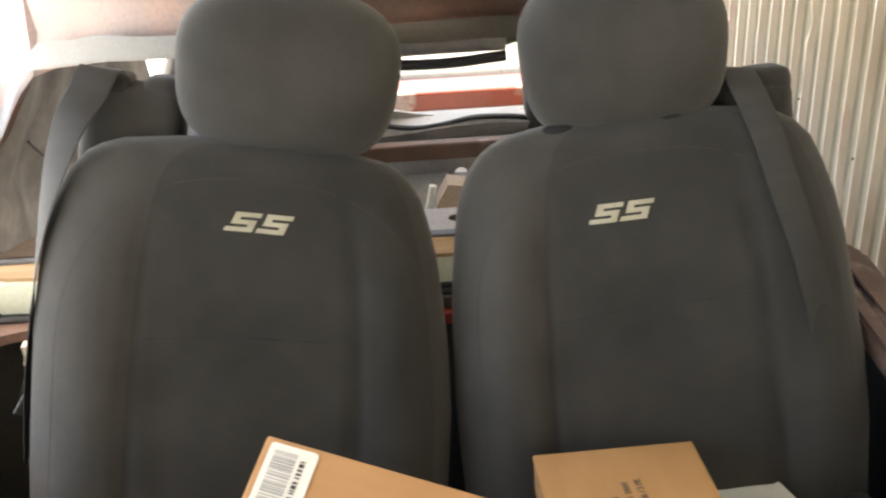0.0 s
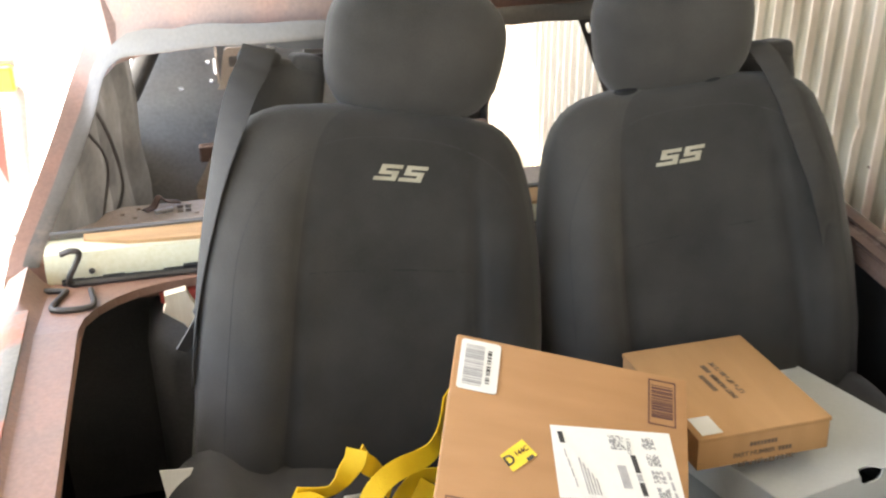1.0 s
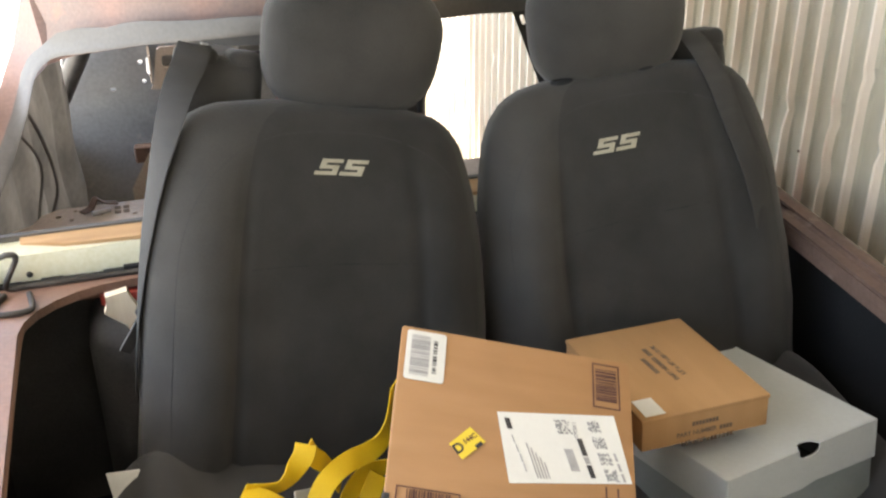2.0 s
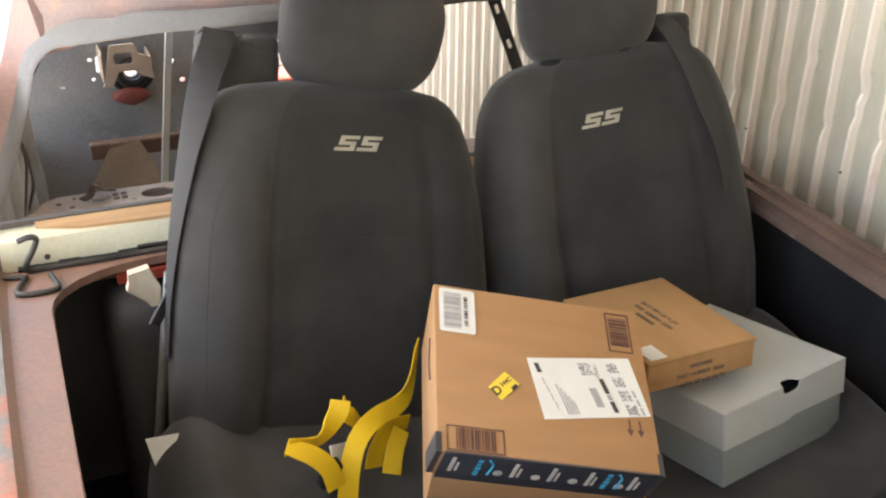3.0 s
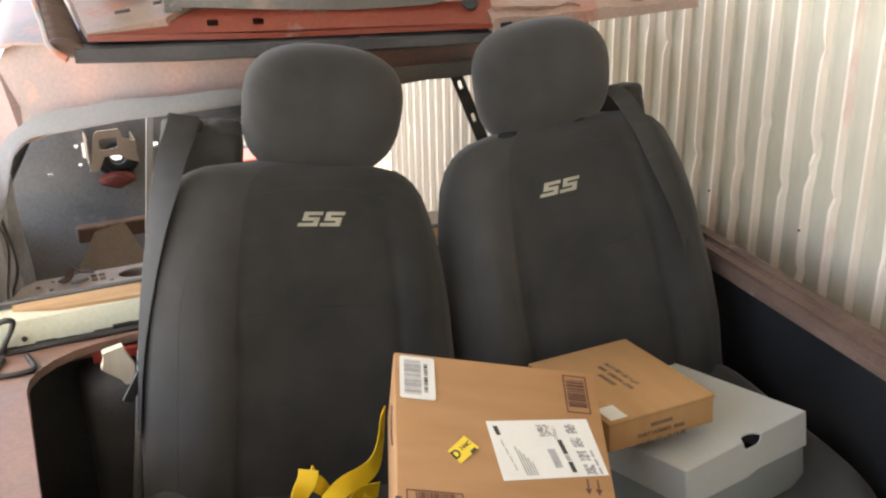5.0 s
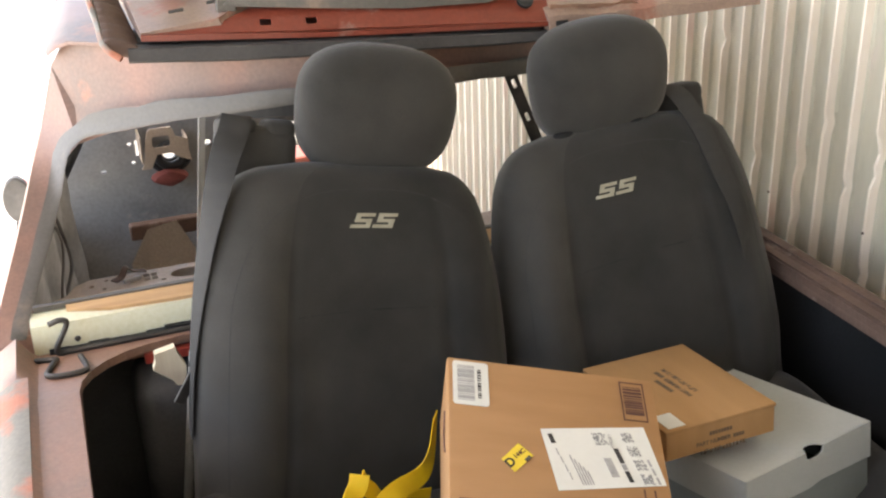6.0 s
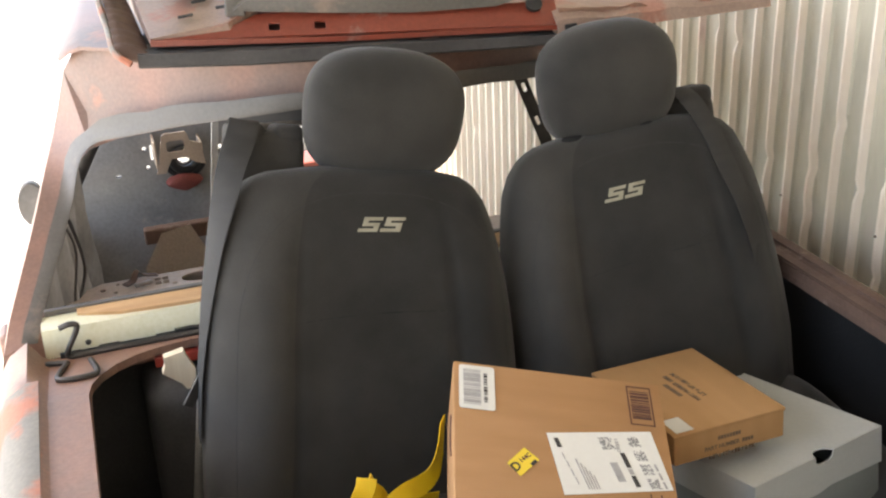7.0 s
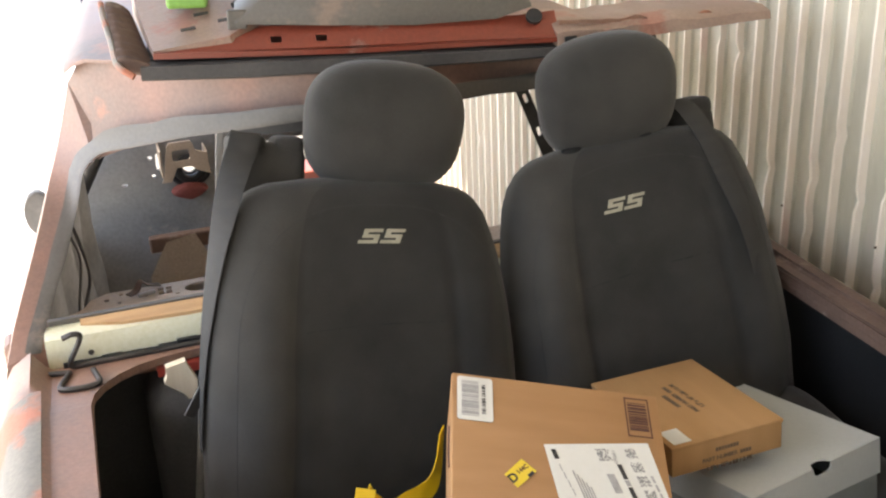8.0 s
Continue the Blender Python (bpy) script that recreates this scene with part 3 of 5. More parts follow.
slots += [circle(-0.460, 0.100, 0.030, 16, 0.62), circle(-0.62, 0.105, 0.005, 8), circle(-0.595, 0.12, 0.004, 8), circle(-0.60, 0.088, 0.004, 8), circle(-0.555, 0.098, 0.004, 8), circle(-0.552, 0.112, 0.004, 8), circle(-0.503, 0.086, 0.005, 8, 0.6), circle(0.0, 0.10, 0.025, 14, 0.6), circle(0.22, 0.10, 0.025, 14, 0.6)]
shelf = part("shelf_panel", plate([(-0.70, 0.062), (0.50, 0.062), (0.49, 0.134), (-0.62, 0.134), (-0.645, 0.118), (-0.66, 0.086)], slots, 0.004, IN_CAB @ Matrix.Translation((0, 0, 0.757))), M_TAN, truck, "tan bare metal shelf with punched slots")
part("shelf_fold", box(-0.62, 0.49, 0.1305, 0.1335, 0.720, 0.7525, 0.001, 2, None, IN_CAB), M_TAN, shelf)
part("shelf_step", box(-0.71, 0.51, 0.062, 0.20, 0.680, 0.6935, 0.002), M_PRIMER, shelf)
part("shelf_lip", box(-0.70, 0.50, 0.0555, 0.063, 0.715, 0.7580, 0.001, 2, None, IN_CAB), M_PRIMER, shelf)
part("door_edge", box(-0.008, 0.008, -0.02, 0.02, -0.075, 0.075, 0.004, 2, None, pose(-0.675, 1.22, 0.560, 0, 8, 0)), M_ORANGE, truck, "orange strip of the door frame")
scrap = thing("scrap_bracket", "bent dark scrap bracket lying on the tan shelf", "bracket", pose(-0.555, 0.232, 0.704, 0, 0, 24))
part("bent_strip", ribbon([(-0.03, 0, 0.004), (-0.012, 0.004, 0.006), (0.0, 0.006, 0.020), (0.012, 0.004, 0.010), (0.034, 0.0, 0.004)], [(0, 0, 1), (0, 0, 1), (-0.3, 0, 1), (0.6, 0, 1), (0, 0, 1)], 0.016, 0.0022, 5), M_RUST, scrap, "", 40)
part("loose_bolt", tube([(-0.018, -0.016, 0.0045), (0.012, -0.020, 0.0045)], 0.0042, 8), M_STEEL, scrap, "bright bolt", 60)
# driver door with hanging sheet
part("door", box(-0.80, -0.755, 0.145, 1.36, -0.10, 0.42, 0.02), M_FIREWALL, truck, "door with a dark bare inside")


# ---- loose parts inside the cab ----
def hanging_sheet(x0, y0, y1, z0, z1, seed):
    rows, cols = 18, 44
    bm = bmesh.new()
    g = []
    for j in range(rows + 1):
        row = []
        for i in range(cols + 1):
            a, z = i / cols, z0 + (z1 - z0) * j / rows
            x = x0 + 0.43 * max(0, z - 0.75) + 0.10 * a + 0.022 * math.sin(9 * a * math.pi + seed) * (1.15 - j / rows) * min(1, a * 6) + 0.02 * noise.noise((i * 0.3, j * 0.25, seed)) * min(1, a * 6)
            near = y0 + 0.27 * max(0.0, min(1.0, (z - 0.74) / 0.19))
            row.append(bm.verts.new((x, near + (y1 - near) * a, z + 0.015 * noise.noise((i * 0.5, 3.3, seed)))))
        g.append(row)
    for j in range(rows):
        for i in range(cols):
            bm.faces.new((g[j][i], g[j][i + 1], g[j + 1][i + 1], g[j + 1][i]))
    bmesh.ops.solidify(bm, geom=list(bm.faces), thickness=0.003)
    return bm


tagged(part("hanging_sheet", hanging_sheet(-0.735, 0.115, 1.20, 0.10, 0.93, 2.0), M_SHEET, None, "", 180), "crumpled plastic sheet hanging inside the door, greyed for haze", "plastic sheet")
for k, (y, z) in enumerate(((0.50, 0.78), (0.66, 0.76))):
    sway = random.Random(31 + k)
    line = smooth_line([(-0.66 + sway.uniform(-0.03, 0.04), y + sway.uniform(-0.05, 0.05), z - 0.10 * j) for j in range(7)] + [(-0.63, y + 0.10, 0.0)], 6)
    tagged(part("cable", tube(line, 0.003 + 0.001 * (k % 2), 6), M_SHEET, None, "", 60), "loose wiring cable hanging in the cab, greyed for haze", "cable", group="cables in the cab")
bracket = thing("pedal_bracket", "tan stamped steel pedal bracket on the firewall", "bracket")
part("bracket_plate", plate([(-0.432, 0.505), (-0.424, 0.52), (-0.412, 0.585), (-0.405, 0.615), (-0.398, 0.622), (-0.340, 0.622), (-0.333, 0.612), (-0.328, 0.592), (-0.300, 0.582), (-0.290, 0.515), (-0.325, 0.53), (-0.345, 0.545), (-0.385, 0.545), (-0.405, 0.505)], [rect(-0.395, -0.345, 0.565, 0.598, 0.008)], 0.006, Matrix(((1, 0, 0, 0), (0, 0, -1, 1.40), (0, 1, 0, 0), (0, 0, 0, 1)))), M_TAN, bracket)
part("bracket_side", box(-0.430, -0.424, 1.402, 1.496, 0.52, 0.60, 0.002), M_TAN, bracket)
part("bracket_side", box(-0.300, -0.294, 1.402, 1.496, 0.52, 0.582, 0.002), M_TAN, bracket)
bm = loft([[(-0.352 + r * (0.046 * math.cos(a) + 0.008 * math.cos(3 * a)), 1.47 + d, 0.448 + r * 0.028 * math.sin(a)) for a in [2 * math.pi * k / 20 for k in range(20)]] for r, d in ((0.6, -0.018), (0.85, -0.014), (1, 0.0), (1, 0.018))])
tagged(part("heater_cover", bm, M_DULLRED, None, "", 40), "small rounded red cover fixed to the firewall", "cover")
tagged(part("cross_bar", box(-0.50, 0.30, 1.235, 1.27, 0.36, 0.405, 0.006), M_RUST), "rusty brown cross bar in the cab", "bar")
for nm, x in (("bar_bracket", -0.44), ("bar_bracket", 0.28)):
    tagged(part(nm, box(x - 0.012, x + 0.012, 1.24, 1.265, -0.06, 0.36, 0.003), M_DARKMETAL), "dark steel upright under the rusty cross bar", "upright", group="bar uprights")
bm = loft([[(-0.515, 1.08, 0.36), (-0.462, 1.08, 0.452), (-0.385, 1.09, 0.462), (-0.345, 1.10, 0.37), (-0.350, 1.10, -0.06), (-0.50, 1.08, -0.06)], [(-0.50, 1.22, 0.29), (-0.45, 1.22, 0.35), (-0.385, 1.22, 0.355), (-0.34, 1.22, 0.30), (-0.355, 1.22, -0.06), (-0.49, 1.22, -0.06)]])
tagged(part("metal_housing", bm, (M_TAN), None, "", 30), "angular dusty grey metal housing on the cab floor", "housing")
# White colour replaces the light that falls on this bare wooden stick.
tagged(part("wooden_stick", box(-0.008, 0.008, -0.008, 0.008, -0.45, 0.45, 0.001), M_LABEL), "long square wooden stick leaning in the cab, whitened as if lit", "stick").matrix_world = pose(-0.357, 0.95, 0.355, 0, 7.5, 0)
booster = thing("pedal_seal", "round black rubber seal under the pedal bracket", "seal")
part("seal_ring", tube([(-0.343 + 0.036 * math.cos(a), 1.478, 0.513 + 0.033 * math.sin(a)) for a in [2 * math.pi * k / 24 for k in range(25)]], 0.013, 8), M_BLACK, booster, "", 60)
part("seal_flange", tube([(-0.343 + 0.054 * math.cos(a), 1.486, 0.508 + 0.046 * math.sin(a)) for a in [math.pi * (1.05 + 0.9 * k / 14) for k in range(15)]], 0.009, 8), M_BLACK, booster, "", 60)
# front of the engine bay
front = thing("radiator_support", "orange and black radiator panel of the open engine bay", "panel")
part("upper_panel", box(-0.70, 0.50, 2.25, 2.40, 0.105, 0.175, 0.01), M_ORANGE, front)
part("lower_panel", box(-0.70, 0.50, 2.27, 2.30, -0.25, 0.105), M_FIREWALL, front)
part("white_lip", box(-0.68, 0.48, 2.225, 2.25, 0.080, 0.100, 0.004), M_LABEL, front)
part("fender", loft([[(x, y, z) for x, z in ((-0.72, -0.1), (-0.72, 0.20), (-0.74, 0.23), (-0.79, 0.22), (-0.82, 0.15), (-0.83, -0.1), (-0.80, -0.12))] for y in (1.51, 1.9, 2.35)]), M_ORANGE, truck, "orange front fender", 40)
cowl = part("cowl", loft([[(x, 1.515, 0.30), (x, 1.50 - 0.09, 0.372 + 0.012 * math.sin(x * 9)), (x, 1.42, 0.384 + 0.012 * math.sin(x * 9)), (x, 1.54, 0.378), (x, 1.60, 0.31)] for x in [-0.12 + 0.44 * k / 14 for k in range(15)]]), M_ENGINE, truck, "dusty grey cowl with a ragged edge", 40)
part("ragged_edge", tube(smooth_line([(-0.12, 1.42, 0.392), (-0.02, 1.42, 0.378), (0.06, 1.42, 0.385), (0.14, 1.42, 0.399), (0.24, 1.42, 0.395), (0.31, 1.42, 0.382)], 6), 0.008, 6), M_BLACK, cowl, "torn black seal", 60)
tagged(part("engine_cover", loft([[(x * r + 0.15, y, z * r + 0.02) for x, z in ((-0.22, -0.3), (-0.24, 0.10), (-0.18, 0.20), (0.14, 0.20), (0.20, 0.10), (0.20, -0.3))] for y, r in ((1.62, 0.65), (1.66, 0.75), (2.0, 0.75), (2.05, 0.65))]), M_ENGINE, None, "", 40), "dusty grey engine block in the open bay", "engine")
for lx, y0 in ((-0.82, 1.90), (-0.82, -1.5), (0.46, -1.5)):
    part("wheel", loft([[(lx + dx, y0 + r * math.cos(a), -0.19 + r * math.sin(a)) for a in [2 * math.pi * q / 28 for q in range(28)]] for dx, r in ((0, 0.2), (0.01, 0.31), (0.15, 0.31), (0.16, 0.2))]), M_TYRE, truck, "", 40)
mirror = thing("door_mirror", "dark rounded door mirror on the cab door", "mirror")
part("mirror_shell", loft([[(-0.760 + 0.036 * r * math.cos(a), y, 0.575 + 0.060 * r * math.sin(a)) for a in [2 * math.pi * q / 20 for q in range(20)]] for y, r in ((1.10, 0.92), (1.105, 1.0), (1.15, 0.9), (1.18, 0.5))]), M_SHEET, mirror, "", 40)
part("mirror_arm", tube([(-0.765, 1.15, 0.53), (-0.778, 1.16, 0.41)], 0.009, 8), M_BLACK, mirror)
strut = tagged(part("slotted_strut", plate([(0, 0), (0.024, 0), (0.024, 0.26), (0, 0.26)], [rect(0.008, 0.016, 0.035 + 0.075 * k, 0.055 + 0.075 * k, 0.003) for k in range(3)], 0.004, Matrix.Translation((0.262, 0.21, 0.79)) @ Matrix.Rotation(radians(-22), 4, "Y") @ Matrix.Rotation(radians(90), 4, "X")), M_DARKMETAL), "dark slotted steel strut hanging behind the headrest", "strut")
for s in (-1, 1):
    x = -0.69 if s < 0 else 0.50
    bm = loft([[(x + (w / 2) * sx * r, y, z) for sx, z in ((-1, 0.205), (-1, 0.36 * q), (-0.7, 0.42 * q), (0.6, 0.42 * q), (1, 0.36 * q), (1, 0.205))] for y, r, q, w in ((-0.95, 1, 0.7, 0.15), (-0.8, 1, 1, 0.15), (-0.35, 1, 1, 0.15), (-0.2, 1, 0.8, 0.15))])
    part("wheel_arch", bm, M_LINER, truck, "black coated wheel arch", 40)
bm = loft([[(0.02, y, -0.06), (0.02, y, 0.27), (0.05, y, 0.325), (0.11, y, 0.315), (0.12, y, -0.06)] for y in (1.16, 1.225)])
tagged(part("tan_housing", bm, M_TAN, None, "", 30), "tan dusty metal housing under the red cross bar", "housing")
tagged(part("white_tube", tube([(-0.045, 1.10, -0.06), (-0.03, 1.13, 0.12), (0.012, 1.15, 0.33)], 0.010, 10), M_LABEL, None, "", 60), "white bent tube leaning on the tan housing", "tube")
part("kick_panel", box(-0.745, -0.72, 1.18, 1.36, -0.06, 0.40, 0.004), M_FIREWALL, truck)
# ---- body panels stacked on the roof ----
def on_roof(name, label, category, m):
    ob = thing(name, label, category)
    ob.matrix_world = m
    return ob


PILE = Matrix.Translation((-0.482, 0.105, 1.153)) @ Matrix.Rotation(radians(-9.1), 4, "Z") @ Matrix.Rotation(radians(2.2), 4, "Y")
hood = on_roof("hood_panel", "orange pickup hood lying upside down on the cab roof", "car hood", PILE)
part("front_face", plate([(0.02, 0.0), (0.665, 0.0), (0.665, 0.055), (0.60, 0.048), (0.17, 0.046), (0.12, 0.020), (0.02, 0.004)], [rect(0.185 + 0.073 * k, 0.203 + 0.073 * k, 0.012, 0.026, 0.003) for k in range(2)], 0.003, Matrix(((1, 0, 0, 0), (0, 0.75, -0.66, 0), (0, 0.66, 0.75, 0.012), (0, 0, 0, 1)))), M_ORANGE, hood, "glossy orange folded edge with two square holes")
part("outer_skin", loft([[(0.0, y, 0.0 + a), (0.30, y, -0.004 + a), (0.67, y, 0.0 + a), (0.67, y, 0.008 + a), (0.30, y, 0.004 + a), (0.0, y, 0.010 + a)] for y, a in ((-0.004, 0.004), (0.03, 0.004), (0.4, 0.015), (0.85, 0.01))]), M_ORANGE, hood, "", 40)
part("inner_frame", loft([[(x, y, z + h) for x, z in ((0.13, 0.0), (0.17, 0.030), (0.30, 0.050), (0.45, 0.052), (0.57, 0.040), (0.62, 0.010), (0.56, -0.008), (0.42, -0.013), (0.28, -0.008))] for y, h in ((0.020, 0.050), (0.026, 0.056), (0.10, 0.066), (0.30, 0.074), (0.55, 0.065), (0.8, 0.03))]), M_PRIMER, hood, "grey primed inner frame", 50)
part("corner_gusset", loft([[(0.0, 0.0, 0.016), (0.12, 0.010, 0.034), (0.17, 0.05, 0.056), (0.13, 0.20, 0.070), (-0.055, 0.30, 0.062)], [(0.0, 0.004, 0.004), (0.13, 0.014, 0.006), (0.17, 0.055, 0.010), (0.13, 0.205, 0.014), (-0.055, 0.305, 0.014)]]), M_PINKTAN, hood, "tan bare corner gusset", 30)
# Black disc in place of a round hole; its darkness is painted.
bm = bmesh.new()
bmesh.ops.create_cone(bm, cap_ends=True, segments=16, radius1=0.014, radius2=0.014, depth=0.006, matrix=Matrix.Translation((0.625, 0.022, 0.043)) @ Matrix.Rotation(radians(48), 4, "X"))
part("hole_disc", bm, M_BLACK, hood, "black disc standing for a dark round hole", 40)
for x, y, z in ((0.055, 0.045, 0.037), (0.115, 0.050, 0.049), (0.075, 0.10, 0.050)):
    part("punched_slot", box(-0.012, 0.012, -0.003, 0.003, -0.001, 0.0012, 0, 2, None, pose(x, y, z + 0.0035, 22, -8, 6)), M_INK, hood)
part("bent_tab", box(0.118, 0.150, 0.024, 0.034, 0.040, 0.072, 0.003, 2), M_PRIMER, hood)
# rolled ribbed end piece
roll = on_roof("ribbed_trim", "crumpled rusty ribbed metal trim on the roof edge", "metal trim", PILE)
secs = []
for k in range(49):
    a = k / 48
    h = 0.010 + 0.004 * math.sin(a * 54) + 0.003 * noise.noise((a * 9, 2, 0))
    wid = 0.030 - 0.008 * a
    secs.append([(-0.026 - 0.050 * a + wid * math.cos(q), -0.012 + 0.27 * a, -0.006 + 0.045 * a + h * math.sin(q) - 0.010 * math.cos(q)) for q in [2 * math.pi * j / 12 for j in range(12)]])
part("ribbed_roll", loft(secs), M_RUST, roll, "", 70)
part("torn_edge", tube(smooth_line([(-0.030, -0.030, -0.016), (-0.055, -0.012, 0.0), (-0.072, 0.08, 0.018), (-0.090, 0.17, 0.034), (-0.103, 0.25, 0.050)], 5), 0.0055, 6), M_DUSTY, roll, "", 60)
strip = on_roof("fender_strip", "long faded pinkish body panel strip on the roof", "body panel", PILE @ pose(0.66, 0.0, -0.006, 0, -3.6, 6))
secs = []
for k in range(41):
    x = 0.0 + 0.40 * k / 40
    thin = 1.0 - 0.42 * max(0.0, min(1.0, (x - 0.02) / 0.36))
    wave = 0.007 * noise.noise((x * 16, 0, 0)) + 0.004 * noise.noise((x * 45, 3, 0))
    secs.append([(x, y, z * thin + (wave if z > 0.02 else 0.1 * wave) + 0.004 * (1 - thin)) for y, z in ((-0.01, 0.0), (-0.006, 0.024), (0.02, 0.036), (0.09, 0.030), (0.16, 0.028), (0.16, 0.022), (0.02, 0.0))])
part("strip_skin", loft(secs), M_PINKTAN, strip, "", 50)
part("torn_lip", loft([[(x, 0.012, 0.028 * (1 - 1.8 * x)), (x, 0.010, 0.042 * (1 - 1.8 * x) + 0.010 * noise.noise((x * 30, 7, 0))), (x, 0.016, 0.042 * (1 - 1.8 * x) + 0.010 * noise.noise((x * 30, 7, 0))), (x, 0.020, 0.028 * (1 - 1.8 * x))] for x in [0.01 + 0.35 * k / 40 for k in range(41)]]), M_FADED, strip)
part("dark_slot", box(0.012, 0.034, -0.0105, -0.006, 0.006, 0.018, 0.002), M_BLACK, strip)
# Added dark slab makes the shadow band between panels and roof.
pad = on_roof("pile_shade", "dark slab added as shade under the stacked body panels", "pad", PILE)
part("shade_slab", loft([[(x, y0, -0.004), (x, y0 - 0.004, -0.010 - d), (x, y0 + 0.01, -0.016 - d), (x, 0.5, -0.016), (x, 0.5, 0.0)] for x, y0, d in ((-0.02, -0.02, 0.012), (0.15, -0.025, 0.014), (0.35, -0.02, 0.012), (0.55, -0.012, 0.010), (0.72, -0.004, 0.006))]), M_UNDERSHADE, pad, "", 50)
# Added black strip darkens the shaded gap; the bright trim wire runs along it.
under = on_roof("gap_shade_strip", "black strip added for the shaded gap under the panels", "weatherstrip", PILE)
part("strip_body", tube(smooth_line([(-0.03, 0.03, -0.012), (0.2, 0.02, -0.010), (0.5, 0.02, -0.009), (0.72, 0.03, -0.010), (0.85, 0.05, -0.012)], 6), 0.012, 8), M_BLACK, under, "", 60)
part("bright_edge", tube(smooth_line([(0.10, -0.012, -0.022), (0.22, -0.012, -0.018), (0.34, -0.010, -0.013)], 6), 0.0014, 6), M_STEEL, under)
bag = on_roof("green_case", "bright green plastic case on the stacked panels", "case", PILE @ Matrix.Translation((0.075, 0.10, 0.062)))
part("case_body", box(-0.055, 0.012, 0, 0.09, 0.0, 0.03, 0.006), M_GREEN, bag)
cloth = on_roof("crumpled_bracket", "grey torn bracket with a dark lever on the panels", "bracket", PILE @ Matrix.Translation((0.15, 0.12, 0.060)))
part("lever", tube(smooth_line([(-0.02, 0.0, 0.0), (0.02, 0.03, 0.022), (0.09, 0.05, 0.03), (0.16, 0.05, 0.028)], 6), 0.008, 8), M_DARKMETAL, cloth, "", 60)

# ---- seats ----
S_H = 0.53
S_S = (-0.09, 0.0, 0.12, 0.22, 0.30, 0.36, 0.41, 0.45, 0.48, 0.505, 0.52, 0.53)
S_W = (0.232, 0.242, 0.242, 0.239, 0.232, 0.225, 0.216, 0.207, 0.193, 0.172, 0.140, 0.065)
S_D = (0.062, 0.074, 0.075, 0.074, 0.070, 0.066, 0.062, 0.056, 0.050, 0.042, 0.032, 0.012)


S_OUT = {-1: (0.226, 0.240, 0.246, 0.247, 0.247, 0.243, 0.237, 0.227, 0.215, 0.194, 0.155, 0.06), 1: (0.248, 0.262, 0.266, 0.262, 0.252, 0.245, 0.236, 0.224, 0.212, 0.190, 0.150, 0.06)}
S_IN = {-1: (0.250, 0.260, 0.260, 0.253, 0.239, 0.226, 0.213, 0.199, 0.186, 0.166, 0.138, 0.065), 1: S_W}
BELT_SIDE = [-1]


def half_width(x, s):
    """The belt side has a squarer, fuller shoulder than the other one."""
    return float(np.interp(s, S_S, S_OUT[BELT_SIDE[0]] if x * BELT_SIDE[0] > 0 else S_IN[BELT_SIDE[0]]))


def back_point(ang, s):
    """The surface of a backrest: ang runs round it, s up along it."""
    ca, sa = math.cos(ang), math.sin(ang)
    w, d = half_width(ca, s), float(np.interp(s, S_S, S_D))
    e = 2 / 3.2
    x = w * math.copysign(abs(ca) ** e, ca)
    y = d * math.copysign(abs(sa) ** e, sa)
    if sa < 0:
        u = abs(x) / max(w, 1e-4)
        grow = min(1, (s + 0.09) / 0.08) * max(0.0, min(1, (0.50 - s) / 0.14))
        y -= 0.020 * math.exp(-((u - 0.74) / 0.20) ** 2) * grow
        y += 0.008 * math.exp(-((u - 0.52 - 0.03 * (0.4 - s)) / 0.022) ** 2) * grow
        y -= 0.018 * math.exp(-((s - 0.12) / 0.10) ** 2) * max(0, 1 - u * u)
        y += (0.0045 * noise.noise((x * 13, s * 4.5, 1.5 + BELT_SIDE[0])) + 0.0022 * noise.noise((x * 26, s * 3.0, 9.5 + BELT_SIDE[0])) + 0.0018 * noise.noise((x * 30, s * 14, 5.5))) * grow
    return Vector((x, y, s))


def front_at(x, s):
    """The front surface point at x and s."""
    w = half_width(x, s)
    c = max(-1.0, min(1.0, x / w))
    ca = math.copysign(abs(c) ** 1.6, c)
    return back_point(-math.acos(max(-1.0, min(1.0, ca))), s)


ARCH_S, ARCH_H, ARCH_E = 0.26, 0.232, 2.6


def arch_line(n=70):
    """Points of that seam on the cloth."""
    out = []
    for k in range(12):
        s = 0.04 + (ARCH_S - 0.04) * k / 12
        out.append((-0.86 * half_width(-1, s), s))
    for k in range(n + 1):
        a = math.pi * (1 - k / n)
        ca = math.cos(a)
        out.append((0.86 * half_width(ca, ARCH_S) * math.copysign(abs(ca) ** (2 / ARCH_E), ca), ARCH_S + ARCH_H * math.sin(a) ** (2 / ARCH_E)))
    for k in range(12, -1, -1):
        s = 0.04 + (ARCH_S - 0.04) * k / 12
        out.append((0.86 * half_width(1, s), s))
    return [front_at(x, s) + Vector((0, 0.0006, 0)) for x, s in out]


